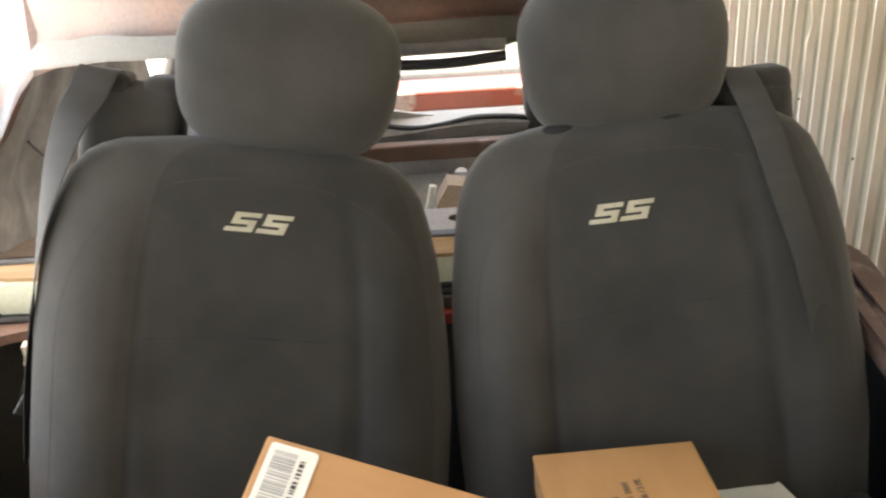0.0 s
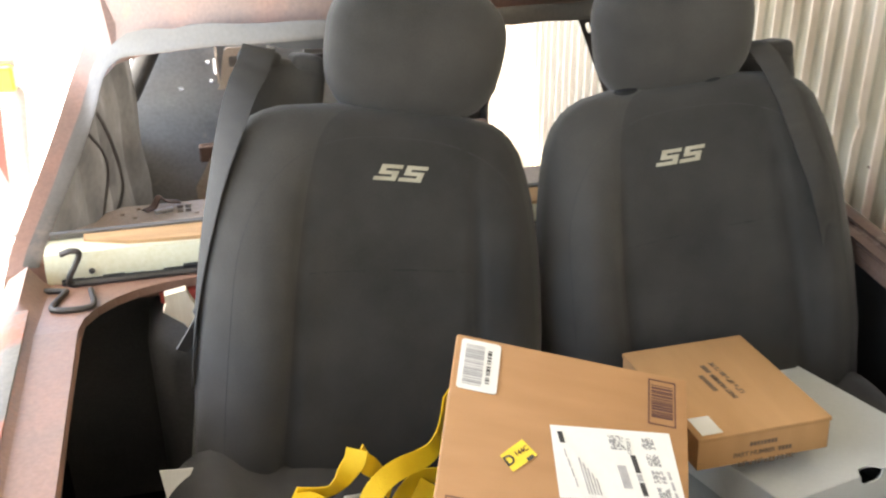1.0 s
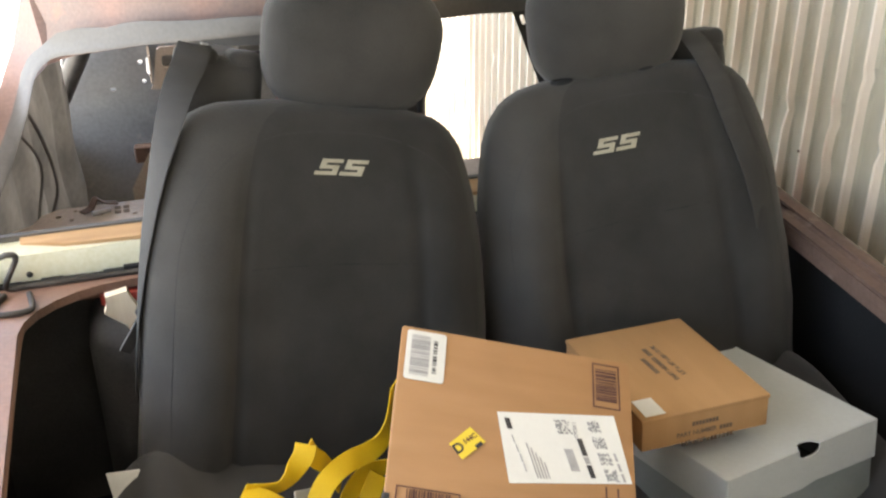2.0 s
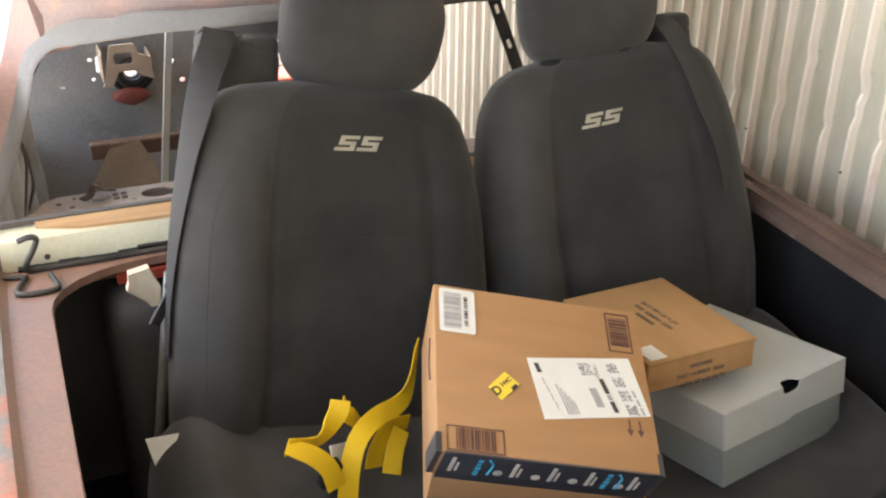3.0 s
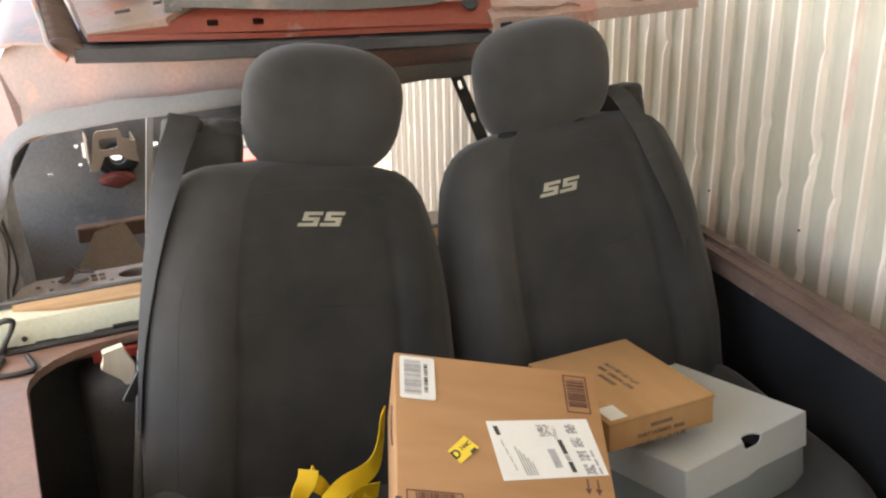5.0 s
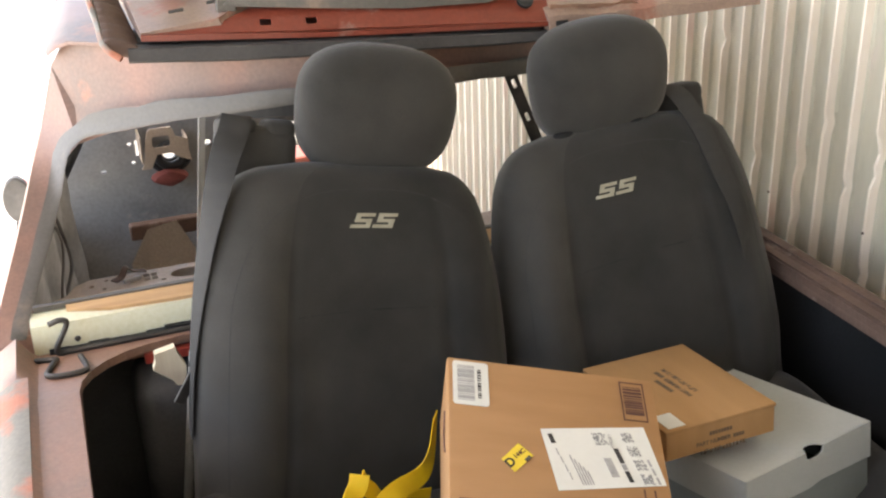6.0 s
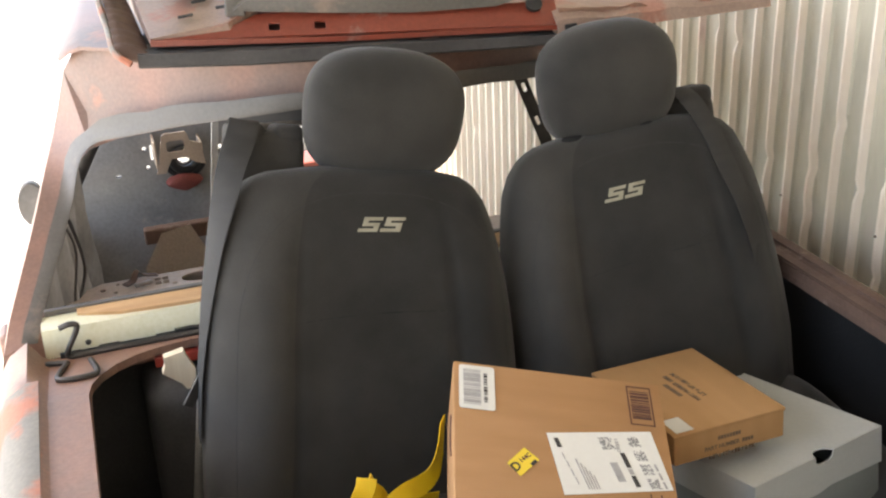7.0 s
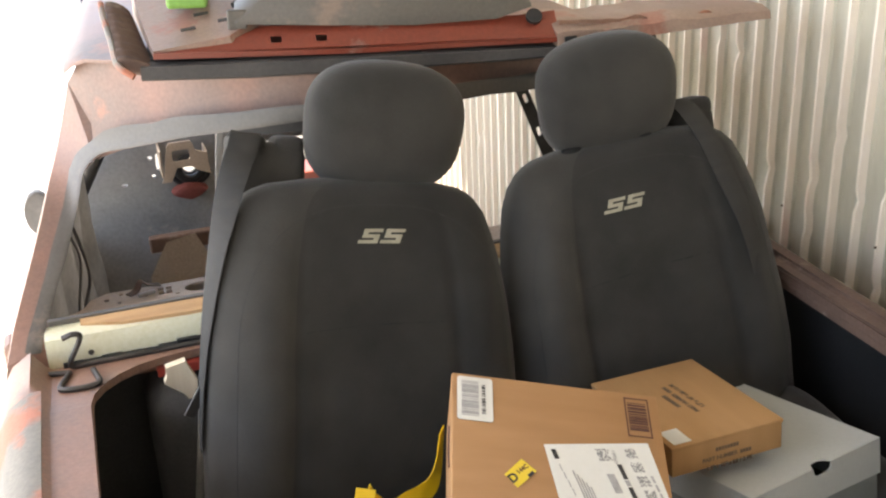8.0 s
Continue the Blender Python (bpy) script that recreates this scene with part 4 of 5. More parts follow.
def emblem(parent, x_mid, s_mid, mat):
    """Two slanted angular shapes in thread, raised on the cloth."""
    for k in (-1, 1):
        bm = bmesh.new()
        cells = [(-0.0150, 0.0185, 0.0066, 0.0122), (-0.0150, -0.0060, 0.0028, 0.0066), (-0.0150, 0.0155, -0.0028, 0.0028), (0.0065, 0.0155, -0.0066, -0.0028), (-0.0200, 0.0155, -0.0122, -0.0066)]
        for x0, x1, z0, z1 in [[0.88 * q for q in c] for c in cells]:
            n = 4
            def at(x, z):
                px = x_mid + k * 0.0176 + x + 0.38 * z
                p = front_at(px, s_mid + z)
                return p + Vector((0, -0.0012, 0))
            g = [[bm.verts.new(at(x0 + (x1 - x0) * i / n, z)) for i in range(n + 1)] for z in (z0, z1)]
            h = [[bm.verts.new(v.co + Vector((0, 0.0025, 0))) for v in r] for r in g]
            for i in range(n):
                bm.faces.new((g[0][i], g[0][i + 1], g[1][i + 1], g[1][i]))
                bm.faces.new((h[0][i], h[1][i], h[1][i + 1], h[0][i + 1]))
                bm.faces.new((g[0][i], h[0][i], h[0][i + 1], g[0][i + 1]))
                bm.faces.new((g[1][i], g[1][i + 1], h[1][i + 1], h[1][i]))
            bm.faces.new((g[0][0], g[1][0], h[1][0], h[0][0]))
            bm.faces.new((g[0][n], h[0][n], h[1][n], g[1][n]))
        part("emblem", bm, mat, parent, "pale angular embroidered mark")


def headrest_mesh():
    secs = []
    for j in range(25):
        t = math.sin(math.pi / 2 * (-1 + 2 * j / 24))
        wz = (1 - abs(t) ** 3.0) ** (1 / 2.4)
        w = 0.116 * wz * (1.0 + 0.05 * t) + 0.004
        d = 0.052 * (1 - abs(t) ** 2.6) ** (1 / 2.2) + 0.003
        ring = []
        for k in range(40):
            a = 2 * math.pi * k / 40
            ca, sa = math.cos(a), math.sin(a)
            e = 2 / 2.7
            ring.append((w * math.copysign(abs(ca) ** e, ca), d * math.copysign(abs(sa) ** e, sa) - 0.012 * (1 - t * t), 0.103 * t))
        secs.append(ring)
    return loft(secs)


def cushion_mesh():
    secs = []
    for j in range(27):
        t = -1 + 2 * j / 26
        y = -0.25 + (0.28 if t > 0 else 0.25) * t
        rise = 0.016 * min(max((t - 0.1) / 0.6, 0), 1)
        wz = (1 - abs(t) ** 6) ** (1 / 3.0)
        w, h = 0.290 * wz * (1 + 0.04 * -t) + 0.004, 0.070 * (1 - abs(t) ** 5) ** (1 / 2.4) + 0.003
        ring = []
        for k in range(56):
            a = 2 * math.pi * k / 56
            ca, sa = math.cos(a), math.sin(a)
            e = 2 / 3.4
            x, z = w * math.copysign(abs(ca) ** e, ca), h * math.copysign(abs(sa) ** e, sa)
            if sa > 0:
                u = abs(x) / w
                z += 0.048 * math.exp(-((u - 0.80) / 0.17) ** 2) * (1 - abs(t) ** 4) - 0.004 * math.exp(-((abs(x) - 0.15) / 0.006) ** 2)
            ring.append((x, y, z + rise * (2.3 - 1.3 * math.exp(-((abs(x) / w - 0.82) / 0.22) ** 2) if sa > 0 else 1)))
        secs.append(ring)
    return loft(secs)


def seat(label, at, recline, outer, lift, mark_x, mark_s, g0, g1, g_top, head_x, post_x):
    """A bucket seat; outer is the side (-1 or 1) that carries the belt guide."""
    ob = thing("car_seat", label, "car seat", at, "pair of car seats")
    BELT_SIDE[0] = outer
    tilt = Matrix.Rotation(radians(-recline), 4, "X")
    secs = []
    for j in range(46):
        s = -0.09 + (S_H + 0.09) * (1 - (1 - j / 45) ** 1.25)
        secs.append([back_point(2 * math.pi * k / 120, s) for k in range(120)])
    bm = loft(secs)
    bm.normal_update()
    bm.faces.ensure_lookup_table()
    # Paler cloth on the left panel and rims paints in light from the left.
    for f in bm.faces:
        c = f.calc_center_median()
        w = half_width(c.x, c.z)
        f.material_index = 1 if abs(c.x) / w > 0.90 or c.y > 0 or (abs(c.x) / w > 0.52 + 0.03 * (0.4 - c.z) and c.x < 0) else 0
    back = part("backrest", bm, (M_CLOTH, M_BOLSTER), ob, "charcoal cloth backrest, left panel and rims paler as if lit", 180)
    back.matrix_local = tilt
    for s in (-1, 1):
        line = [front_at(s * (0.52 + 0.03 * (0.4 - (0.03 + 0.44 * k / 30))) * half_width(s, 0.03 + 0.44 * k / 30), 0.03 + 0.44 * k / 30) + Vector((0, 0.0012, 0)) for k in range(31)]
        part("seam", tube(line, 0.0012, 6), M_SEAM, back)
    part("seam", tube(arch_line(), 0.0008, 6), M_SEAM, back)
    line = [front_at(-0.115 + 0.23 * k / 24, 0.305 + 0.010 * math.sin(k / 24 * 2)) + Vector((0, 0.0007, 0)) for k in range(25)]
    part("seam", tube(line, 0.0009, 6), M_LINER, back)
    emblem(back, mark_x, mark_s, M_THREAD)
    rest = part("headrest", headrest_mesh(), M_BOLSTER, ob, "rounded charcoal cloth headrest", 180)
    rest.matrix_local = tilt @ pose(head_x, 0.012, 0.618 + lift, 12, 0, 0) @ Matrix.Diagonal((1.05 if outer < 0 else 1.0, 1, 1, 1))
    for s in (-1, 1):
        px, post_y = post_x + s * 0.064, -0.004 if outer < 0 else -0.020
        post = part("post", tube([(px, post_y + 0.004, 0.50), (px, 0.008, 0.60 + lift)], 0.0055, 10), M_STEEL, ob, "chrome headrest post", 60)
        post.matrix_local = tilt
        sleeve = part("post_sleeve", loft([[(px + r * 0.018 * math.cos(q), post_y + 0.002 + r * 0.010 * math.sin(q), z + (0 if outer < 0 else 0.0022)) for q in [2 * math.pi * j / 18 for j in range(18)]] for z, r in ((0.508, 1), (0.5225, 1), (0.5250, 0.9), (0.5255, 0.3))]), M_LINER, ob, "black oval plastic sleeve", 50)
        sleeve.matrix_local = tilt
    guide = part("belt_guide", box(outer * g0, outer * g1, 0.015, 0.085, 0.40, g_top - 0.010, 0.022, 4), M_BOLSTER, ob, "cloth covered belt guide block", 60)
    guide.matrix_local = tilt
    for a, b in ((g0 + 0.004, g0 + 0.05), (g1 - 0.058, g1 - 0.002)):
        cover = part("guide_cover", box(outer * a, outer * b, 0.018, 0.082, g_top - 0.033, g_top, 0.012, 3), M_BOLSTER, ob, "rounded cloth cover of the belt guide", 60)
        cover.matrix_local = tilt
    cush = part("cushion", cushion_mesh(), M_BOLSTER, ob, "charcoal cloth seat cushion", 180)
    cush.matrix_local = pose(0, 0.022, -0.047, 2, 0, 0)
    base = part("seat_base", box(-0.20, 0.20, -0.45, -0.02, -0.27, -0.115, 0.012), M_BLACK, ob, "black seat frame")
    for s in (-1, 1):
        part("runner", box(s * 0.18 - 0.02, s * 0.18 + 0.02, -0.47, 0.02, -0.275, -0.25, 0.004), M_DARKMETAL, ob, "steel seat runner")
    return ob, tilt


left_pose = pose(-0.295, -0.257, 0.484, 0, 11, 2)
right_pose = pose(0.252, -0.239, 0.477, 0, -4, -1)
seat_a, tilt_a = seat("charcoal cloth car seat with yellow straps on its cushion", left_pose, 14, -1, -0.011, 0.002, 0.446, 0.095, 0.215, 0.588, 0.019, 0.019)
seat_b, tilt_b = seat("charcoal cloth car seat with boxes on its cushion", right_pose, 14, 1, -0.020, -0.022, 0.427, 0.105, 0.206, 0.560, 0.002, -0.018)


def worn_on(ob, seat_ob):
    """Keeps a part that is given in the room's own metres in place under its seat."""
    ob.matrix_local = seat_ob.matrix_basis.inverted()
    return ob


belt_a = part("belt", ribbon([(-0.189, 0.065, 0.582), (-0.190, 0.030, 0.5905), (-0.193, 0.010, 0.588), (-0.200, 0.000, 0.566), (-0.214, -0.018, 0.535), (-0.226, -0.026, 0.488), (-0.238, -0.026, 0.423), (-0.247, -0.018, 0.341), (-0.251, -0.008, 0.270), (-0.252, 0.000, 0.20), (-0.250, 0.006, 0.12)], [(0, 0.3, 1), (0, -0.3, 1), (-0.05, -1, 0.5), (-0.2, -1, 0.2), (-0.45, -0.9, 0.1), (-0.70, -0.70, 0), (-0.90, -0.40, 0), (-0.98, -0.2, 0), (-1, -0.05, 0), (-1, 0.05, 0), (-1, 0.1, 0)], 0.044, 0.0016, 8), M_BELT, seat_a, "grey seat belt webbing", 60)
belt_a.matrix_local = tilt_a
worn_on(part("belt_tongue", box(-0.009, 0.009, -0.002, 0.002, -0.060, 0.0, 0.0015, 2, None, pose(-0.494, -0.195, 0.735, 0, 38, 20)), M_DARKMETAL, seat_a, "steel belt tongue"), seat_a)
worn_on(part("tongue_grip", box(-0.014, 0.014, -0.006, 0.006, -0.018, 0.022, 0.005, 3, None, pose(-0.488, -0.192, 0.748, 0, 30, 20)), M_BLACK, seat_a, "black belt tongue grip", 60), seat_a)
line_b = [Vector((0.150, 0.07, 0.548)), Vector((0.143, 0.035, 0.5625)), Vector((0.138, 0.010, 0.559)), Vector((0.140, -0.020, 0.540))] + [front_at(x, s) + Vector((0, -d, 0)) for x, s, d in ((0.152, 0.495, 0.004), (0.160, 0.45, 0.003), (0.170, 0.405, 0.003), (0.180, 0.36, 0.003), (0.186, 0.330, 0.002), (0.191, 0.305, 0.0005), (0.194, 0.285, -0.002), (0.197, 0.265, -0.005))]
belt_b = part("belt", ribbon(line_b, [(0, 0.3, 1), (0, -0.4, 1), (0, -1, 0.6), (0.05, -1, 0.5), (0.15, -1, 0.3), (0.2, -1, 0.1), (0.25, -1, 0), (0.3, -1, 0), (0.35, -1, 0), (0.4, -1, 0), (0.45, -1, 0), (0.5, -1, 0)], 0.038, 0.0016, 8), M_BELT, seat_b, "grey seat belt webbing", 60)
belt_b.matrix_local = tilt_b
tag = part("white_tag", loft([[(-0.292, -0.06, 0.040), (-0.250, -0.075, 0.056), (-0.274, -0.10, -0.005)], [(-0.292, -0.058, 0.040), (-0.250, -0.073, 0.056), (-0.274, -0.098, -0.005)]]), M_LABEL, seat_a, "white cloth tag at the cushion corner")

# ---- boxes on the cushions ----
def flat_on(parent, name, pts, mat, z=0.0006, label="", thick=0.0005):
    """A thin printed or stuck-on shape in the parent's own top plane."""
    return part(name, plate(pts, [], thick, Matrix.Translation((0, 0, z))), mat, parent, label)


def bars(parent, x0, x1, y0, y1, n, along, mat, seed, z=0.0009, name="barcode_bar"):
    """Printed bars of uneven width, each one a piece of its own."""
    rng = random.Random(seed)
    p = 0.0
    while p < 1:
        q = min(1, p + rng.choice((0.4, 0.7, 1.2)) / n)
        if along == "x":
            part(name, box(x0 + (x1 - x0) * p, x0 + (x1 - x0) * q, y0, y1, z - 0.0004, z), mat, parent)
        else:
            part(name, box(x0, x1, y0 + (y1 - y0) * p, y0 + (y1 - y0) * q, z - 0.0004, z), mat, parent)
        p = q + rng.choice((0.4, 0.6, 1.0)) / n


def frame_shape(parent, x0, x1, y0, y1, w, mat, z=0.0009):
    return part("printed_frame", plate(rect(x0, x1, y0, y1), [rect(x0 + w, x1 - w, y0 + w, y1 - w)], 0.0004, Matrix.Translation((0, 0, z))), mat, parent)


def axes(origin, ex, ey):
    ex = Vector(ex).normalized()
    ey = Vector(ey)
    ey = (ey - ex * ey.dot(ex)).normalized()
    ez = ex.cross(ey)
    return Matrix((( ex.x, ey.x, ez.x, origin[0]), (ex.y, ey.y, ez.y, origin[1]), (ex.z, ey.z, ez.z, origin[2]), (0, 0, 0, 1)))


# brown parcel: origin at the far corner by the white barcode label, x along the far edge, y towards it from the front
parcel = thing("parcel_box", "brown cardboard parcel with white labels and dark tape", "cardboard box", axes((-0.191, -0.447, 0.816), (0.264, -0.074, -0.060), (0.080, 0.218, 0.093)))
AW, AD, AH = 0.287, 0.250, 0.150
bm = box(0, AW, -AD, 0, -AH, 0, 0.003, 2)
for v in bm.verts:
    if v.co.z < -AH / 2 and v.co.x < AW / 2:
        v.co.x += 0.020
part("carton", bm, M_CARD, parcel, "", 40)
flat_on(parcel, "barcode_label", rect(0.007, 0.055, -0.076, -0.006, 0.004), M_LABEL, 0.0012, "white barcode label")
bars(parcel, 0.013, 0.036, -0.069, -0.013, 30, "y", M_GREYINK, 3, 0.0018)
bars(parcel, 0.040, 0.045, -0.064, -0.018, 14, "y", M_INK, 8, 0.0018, "printed_line")
flat_on(parcel, "shipping_label", [(0.121, -0.101), (0.138, -0.190), (0.282, -0.167), (0.263, -0.081)], M_LABEL, 0.0012, "white shipping label")
LAB = Matrix.Translation((0.121, -0.101, 0)) @ Matrix.Rotation(radians(8), 4, "Z")


def on_label(name, x0, x1, y0, y1, mat):
    """A printed block on the shipping label; x runs along it, y down it."""
    pts = [LAB @ Vector((x + 0.19 * y, -y, 0)) for x, y in ((x0, y0), (x1, y0), (x1, y1), (x0, y1))]
    return flat_on(parcel, name, [(p.x, p.y) for p in pts], mat, 0.0018)


def speckle(x0, y0, size, seed):
    """A block of small printed squares that cannot be read."""
    rng = random.Random(seed)
    bm = bmesh.new()
    c = size / 10
    for i in range(10):
        for j in range(10):
            if rng.random() < 0.5:
                p = LAB @ Vector((x0 + i * c + 0.19 * (y0 + j * c), -(y0 + j * c), 0))
                box(p.x, p.x + c * 0.95, p.y - c * 0.95, p.y, 0.0013, 0.0018, 0, 2, bm)
    part("printed_block", bm, M_FADEDINK, parcel)


on_label("printed_bar", 0.006, 0.012, 0.008, 0.022, M_INK)
for k in range(4):
    on_label("printed_line", 0.008 + 0.001 * k, 0.0095 + 0.001 * k, 0.030 + 0.012 * k, 0.040 + 0.012 * k, M_GREYINK)
for k in range(5):
    on_label("printed_line", 0.022 + 0.0035 * k, 0.0235 + 0.0035 * k, 0.040 + 0.006 * k, 0.084, M_GREYINK)
speckle(0.066, 0.008, 0.018, 1)
for k in range(4):
    speckle(0.105, 0.008 + 0.021 * k, 0.015, 5 + k)
on_label("printed_bar", 0.086, 0.092, 0.032, 0.054, M_INK)
on_label("printed_bar", 0.086, 0.092, 0.056, 0.064, M_GREYINK)
on_label("printed_bar", 0.086, 0.092, 0.066, 0.082, M_INK)
on_label("printed_bar", 0.066, 0.076, 0.046, 0.074, M_GREYINK)
for k in range(3):
    on_label("printed_line", 0.124, 0.127, 0.050 + 0.013 * k, 0.060 + 0.013 * k, M_GREYINK)
p = LAB @ Vector((0.088, -0.020, 0))
lettering("CYCLE 1", 0.0055, Matrix.Translation((p.x + 0.004, p.y, 0.0016)) @ Matrix.Rotation(radians(98), 4, "Z"), M_GREYINK, "printed_text", parcel, 0.0002)
flat_on(parcel, "yellow_sticker", [(0.067, -0.153), (0.0836, -0.170), (0.109, -0.143), (0.090, -0.127)], M_STICKER, 0.0012, "yellow route sticker")
lettering("D", 0.017, Matrix.Translation((0.0785, -0.157, 0.0014)) @ Matrix.Rotation(radians(43), 4, "Z"), M_INK, "printed_text", parcel, 0.0003)
lettering("144C", 0.0085, Matrix.Translation((0.0905, -0.1425, 0.0014)) @ Matrix.Rotation(radians(43), 4, "Z"), M_BROWNINK, "printed_text", parcel, 0.0002)
flat_on(parcel, "printed_bar", [(0.0965, -0.1505), (0.1, -0.1535), (0.1065, -0.1465), (0.103, -0.1435)], M_INK, 0.0018)
for x0, x1, y0, y1, way in ((0.238, 0.272, -0.072, -0.009, "y"), (0.012, 0.084, -0.247, -0.213, "x")):
    frame_shape(parcel, x0, x1, y0, y1, 0.0016, M_BROWNINK)
    if way == "y":
        bars(parcel, x0 + 0.004, x1 - 0.004, y0 + 0.010, y1 - 0.008, 22, way, M_BROWNINK, 6)
    else:
        bars(parcel, x0 + 0.012, x1 - 0.010, y0 + 0.003, y1 - 0.003, 26, way, M_BROWNINK, 9)
for k in range(2):
    x = 0.251 + 0.014 * k
    flat_on(parcel, "printed_arrow", [(x - 0.001, -0.176), (x - 0.001, -0.190), (x - 0.0045, -0.190), (x, -0.199), (x + 0.0045, -0.190), (x + 0.001, -0.190), (x + 0.001, -0.176)], M_BROWNINK, 0.0009)
# dark tape over the front edge, with printed shapes
part("tape", box(0.010, AW - 0.006, -AD - 0.0014, -AD + 0.0015, -0.060, 0.0012, 0.0006), M_TAPE, parcel, "dark printed parcel tape", 40)
rng = random.Random(11)
for k, x in enumerate((0.022, 0.100, 0.148, 0.196, 0.252)):
    part("printed_bar", box(x, x + 0.005, -AD - 0.0019, -AD - 0.0013, -0.040, -0.008), M_PALEINK, parcel)
    part("printed_bar", box(x + 0.008, x + 0.011, -AD - 0.0019, -AD - 0.0013, -0.038, -0.018), M_PALEINK, parcel)
for x in (0.052, 0.216):
    for z0, z1, x1 in ((-0.044, -0.034, 0.008), (-0.031, -0.024, 0.0085), (-0.021, -0.017, 0.0075), (-0.014, -0.008, 0.008)):
        part("blue_mark", box(x + 0.002, x + x1, -AD - 0.0019, -AD - 0.0013, z0, z1), M_BLUEINK, parcel)
    part("blue_mark", tube(smooth_line([(x + 0.015, -AD - 0.0014, -0.006), (x + 0.022, -AD - 0.0014, -0.018), (x + 0.020, -AD - 0.0014, -0.040)], 5), 0.0016, 6), M_BLUEINK, parcel)
for x in (0.084, 0.132, 0.180, 0.240):
    part("pale_mark", plate(circle(x, -0.034, 0.006, 10), [], 0.0005, Matrix(((1, 0, 0, 0), (0, 0, -1, -AD - 0.0019), (0, 1, 0, 0), (0, 0, 0, 1)))), M_PALEINK, parcel)
part("torn_slot", box(-0.0012, 0.006, -AD - 0.001, -AD + 0.026, -0.050, 0.0008), M_INK, parcel, "dark open slot at the torn corner")
part("torn_slot", box(AW - 0.005, AW + 0.0012, -AD - 0.001, -AD + 0.030, -0.05, 0.0008), M_INK, parcel)
part("side_mark", tube(smooth_line([(0.0048, -0.06, -0.04), (0.0066, -0.09, -0.055), (0.0054, -0.12, -0.045)], 6), 0.0018, 6), M_BROWNINK, parcel)

# flat brown box
flat = thing("flat_carton", "flat brown cardboard box with printed dark lettering", "cardboard box", pose(0.1765, -0.438, 0.6275, -5.5, 0, 1.8))
BW, BD, BH = 0.183, 0.234, 0.047
part("carton_base", box(-BW / 2, BW / 2, -BD / 2, BD / 2, 0, BH - 0.006, 0.002), M_CARD2, flat, "", 40)
part("carton_lid", box(-BW / 2 - 0.0012, BW / 2 + 0.0012, -BD / 2 - 0.0016, BD / 2 + 0.001, BH - 0.0065, BH, 0.0018), M_CARD2, flat, "", 40)
turn = Matrix.Translation((-0.0015, 0.005, BH + 0.0003)) @ Matrix.Rotation(radians(92), 4, "Z")
face = Matrix.Translation((-0.001, -BD / 2 - 0.0004, 0.013)) @ Matrix.Rotation(radians(90), 4, "X")
for base, k in ((turn, 1.0), (face, 0.88)):
    lettering("PART NUMBER", 0.0100 * k, base @ Matrix.Translation((-0.014 * k, 0, 0)), M_SOFTINK, "printed_text", flat, 0.0003)
    lettering('1.5" x 10" x', 0.0100 * k, base @ Matrix.Translation((-0.016 * k, -0.0155 * k, 0)), M_SOFTINK, "printed_text", flat, 0.0003)
    lettering("/ 2 PK", 0.0100 * k, base @ Matrix.Translation((0.036 * k, -0.0155 * k, 0)), M_SOFTINK, "printed_text", flat, 0.0003)
    for x0, x1, row in ((0.024, 0.046, 0), (0.010, 0.022, -0.0155), (-0.022, 0.022, 0.0155)):
        n = round((x1 - x0) / 0.0055)
        for j in range(n):
            part("printed_bar", box((x0 + 0.0055 * j) * k, (x0 + 0.0055 * j + 0.0042) * k, (row - 0.0034) * k, (row + 0.0034) * k, -0.0003, 0.0003, 0, 2, None, base), M_SOFTINK, flat)
part("paper_label", box(-0.084, -0.056, -BD / 2 + 0.006, -BD / 2 + 0.046, BH, BH + 0.0006), M_LABEL, flat, "small white paper label")

# grey shoe box
shoe = thing("shoe_box", "grey cardboard shoe box with a notched lid", "shoe box", Matrix.Translation((0.438, -0.582, 0.501)) @ Matrix.Rotation(radians(12), 4, "Z") @ Matrix.Rotation(radians(-8.5), 4, "X"))
GW, GD, GH = 0.262, 0.300, 0.122
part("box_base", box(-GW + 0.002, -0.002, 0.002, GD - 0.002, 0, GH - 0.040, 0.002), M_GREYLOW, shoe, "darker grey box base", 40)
lid = plate([(-GW, 0), (-0.142, 0), (-0.136, 0.010), (-0.128, 0.014), (-0.118, 0.014), (-0.110, 0.010), (-0.104, 0), (0, 0), (0, GD), (-GW, GD)], [], 0.002, Matrix.Translation((0, 0, GH)))
part("lid_top", lid, M_GREYBOX, shoe)
part("lid_front", plate([(-GW, 0), (-GW, -0.058), (-0.135, -0.060), (-0.110, -0.055), (0, -0.058), (0, 0), (-0.104, 0), (-0.106, -0.010), (-0.113, -0.014), (-0.133, -0.014), (-0.140, -0.010), (-0.142, 0)], [], 0.002, Matrix(((1, 0, 0, 0), (0, 0, -1, -0.001), (0, 1, 0, GH), (0, 0, 0, 1)))), M_GREYBOX, shoe)
for x in (-GW - 0.001, -0.001):
    part("lid_side", box(x, x + 0.002, 0.001, GD, GH - 0.058, GH - 0.0005), M_GREYBOX, shoe)
part("lid_back", box(-GW, 0, GD, GD + 0.002, GH - 0.058, GH - 0.0005), M_GREYBOX, shoe)
# Added black board supplies the shade inside the lid notch.
part("notch_shadow_board", box(-0.150, -0.096, 0.003, 0.040, GH - 0.0398, GH - 0.030), M_BLACK, shoe, "black board added as shade inside the notch")

# yellow ratchet strap
straps = thing("yellow_strap", "tangled yellow webbing tie-down strap with a black buckle", "strap")
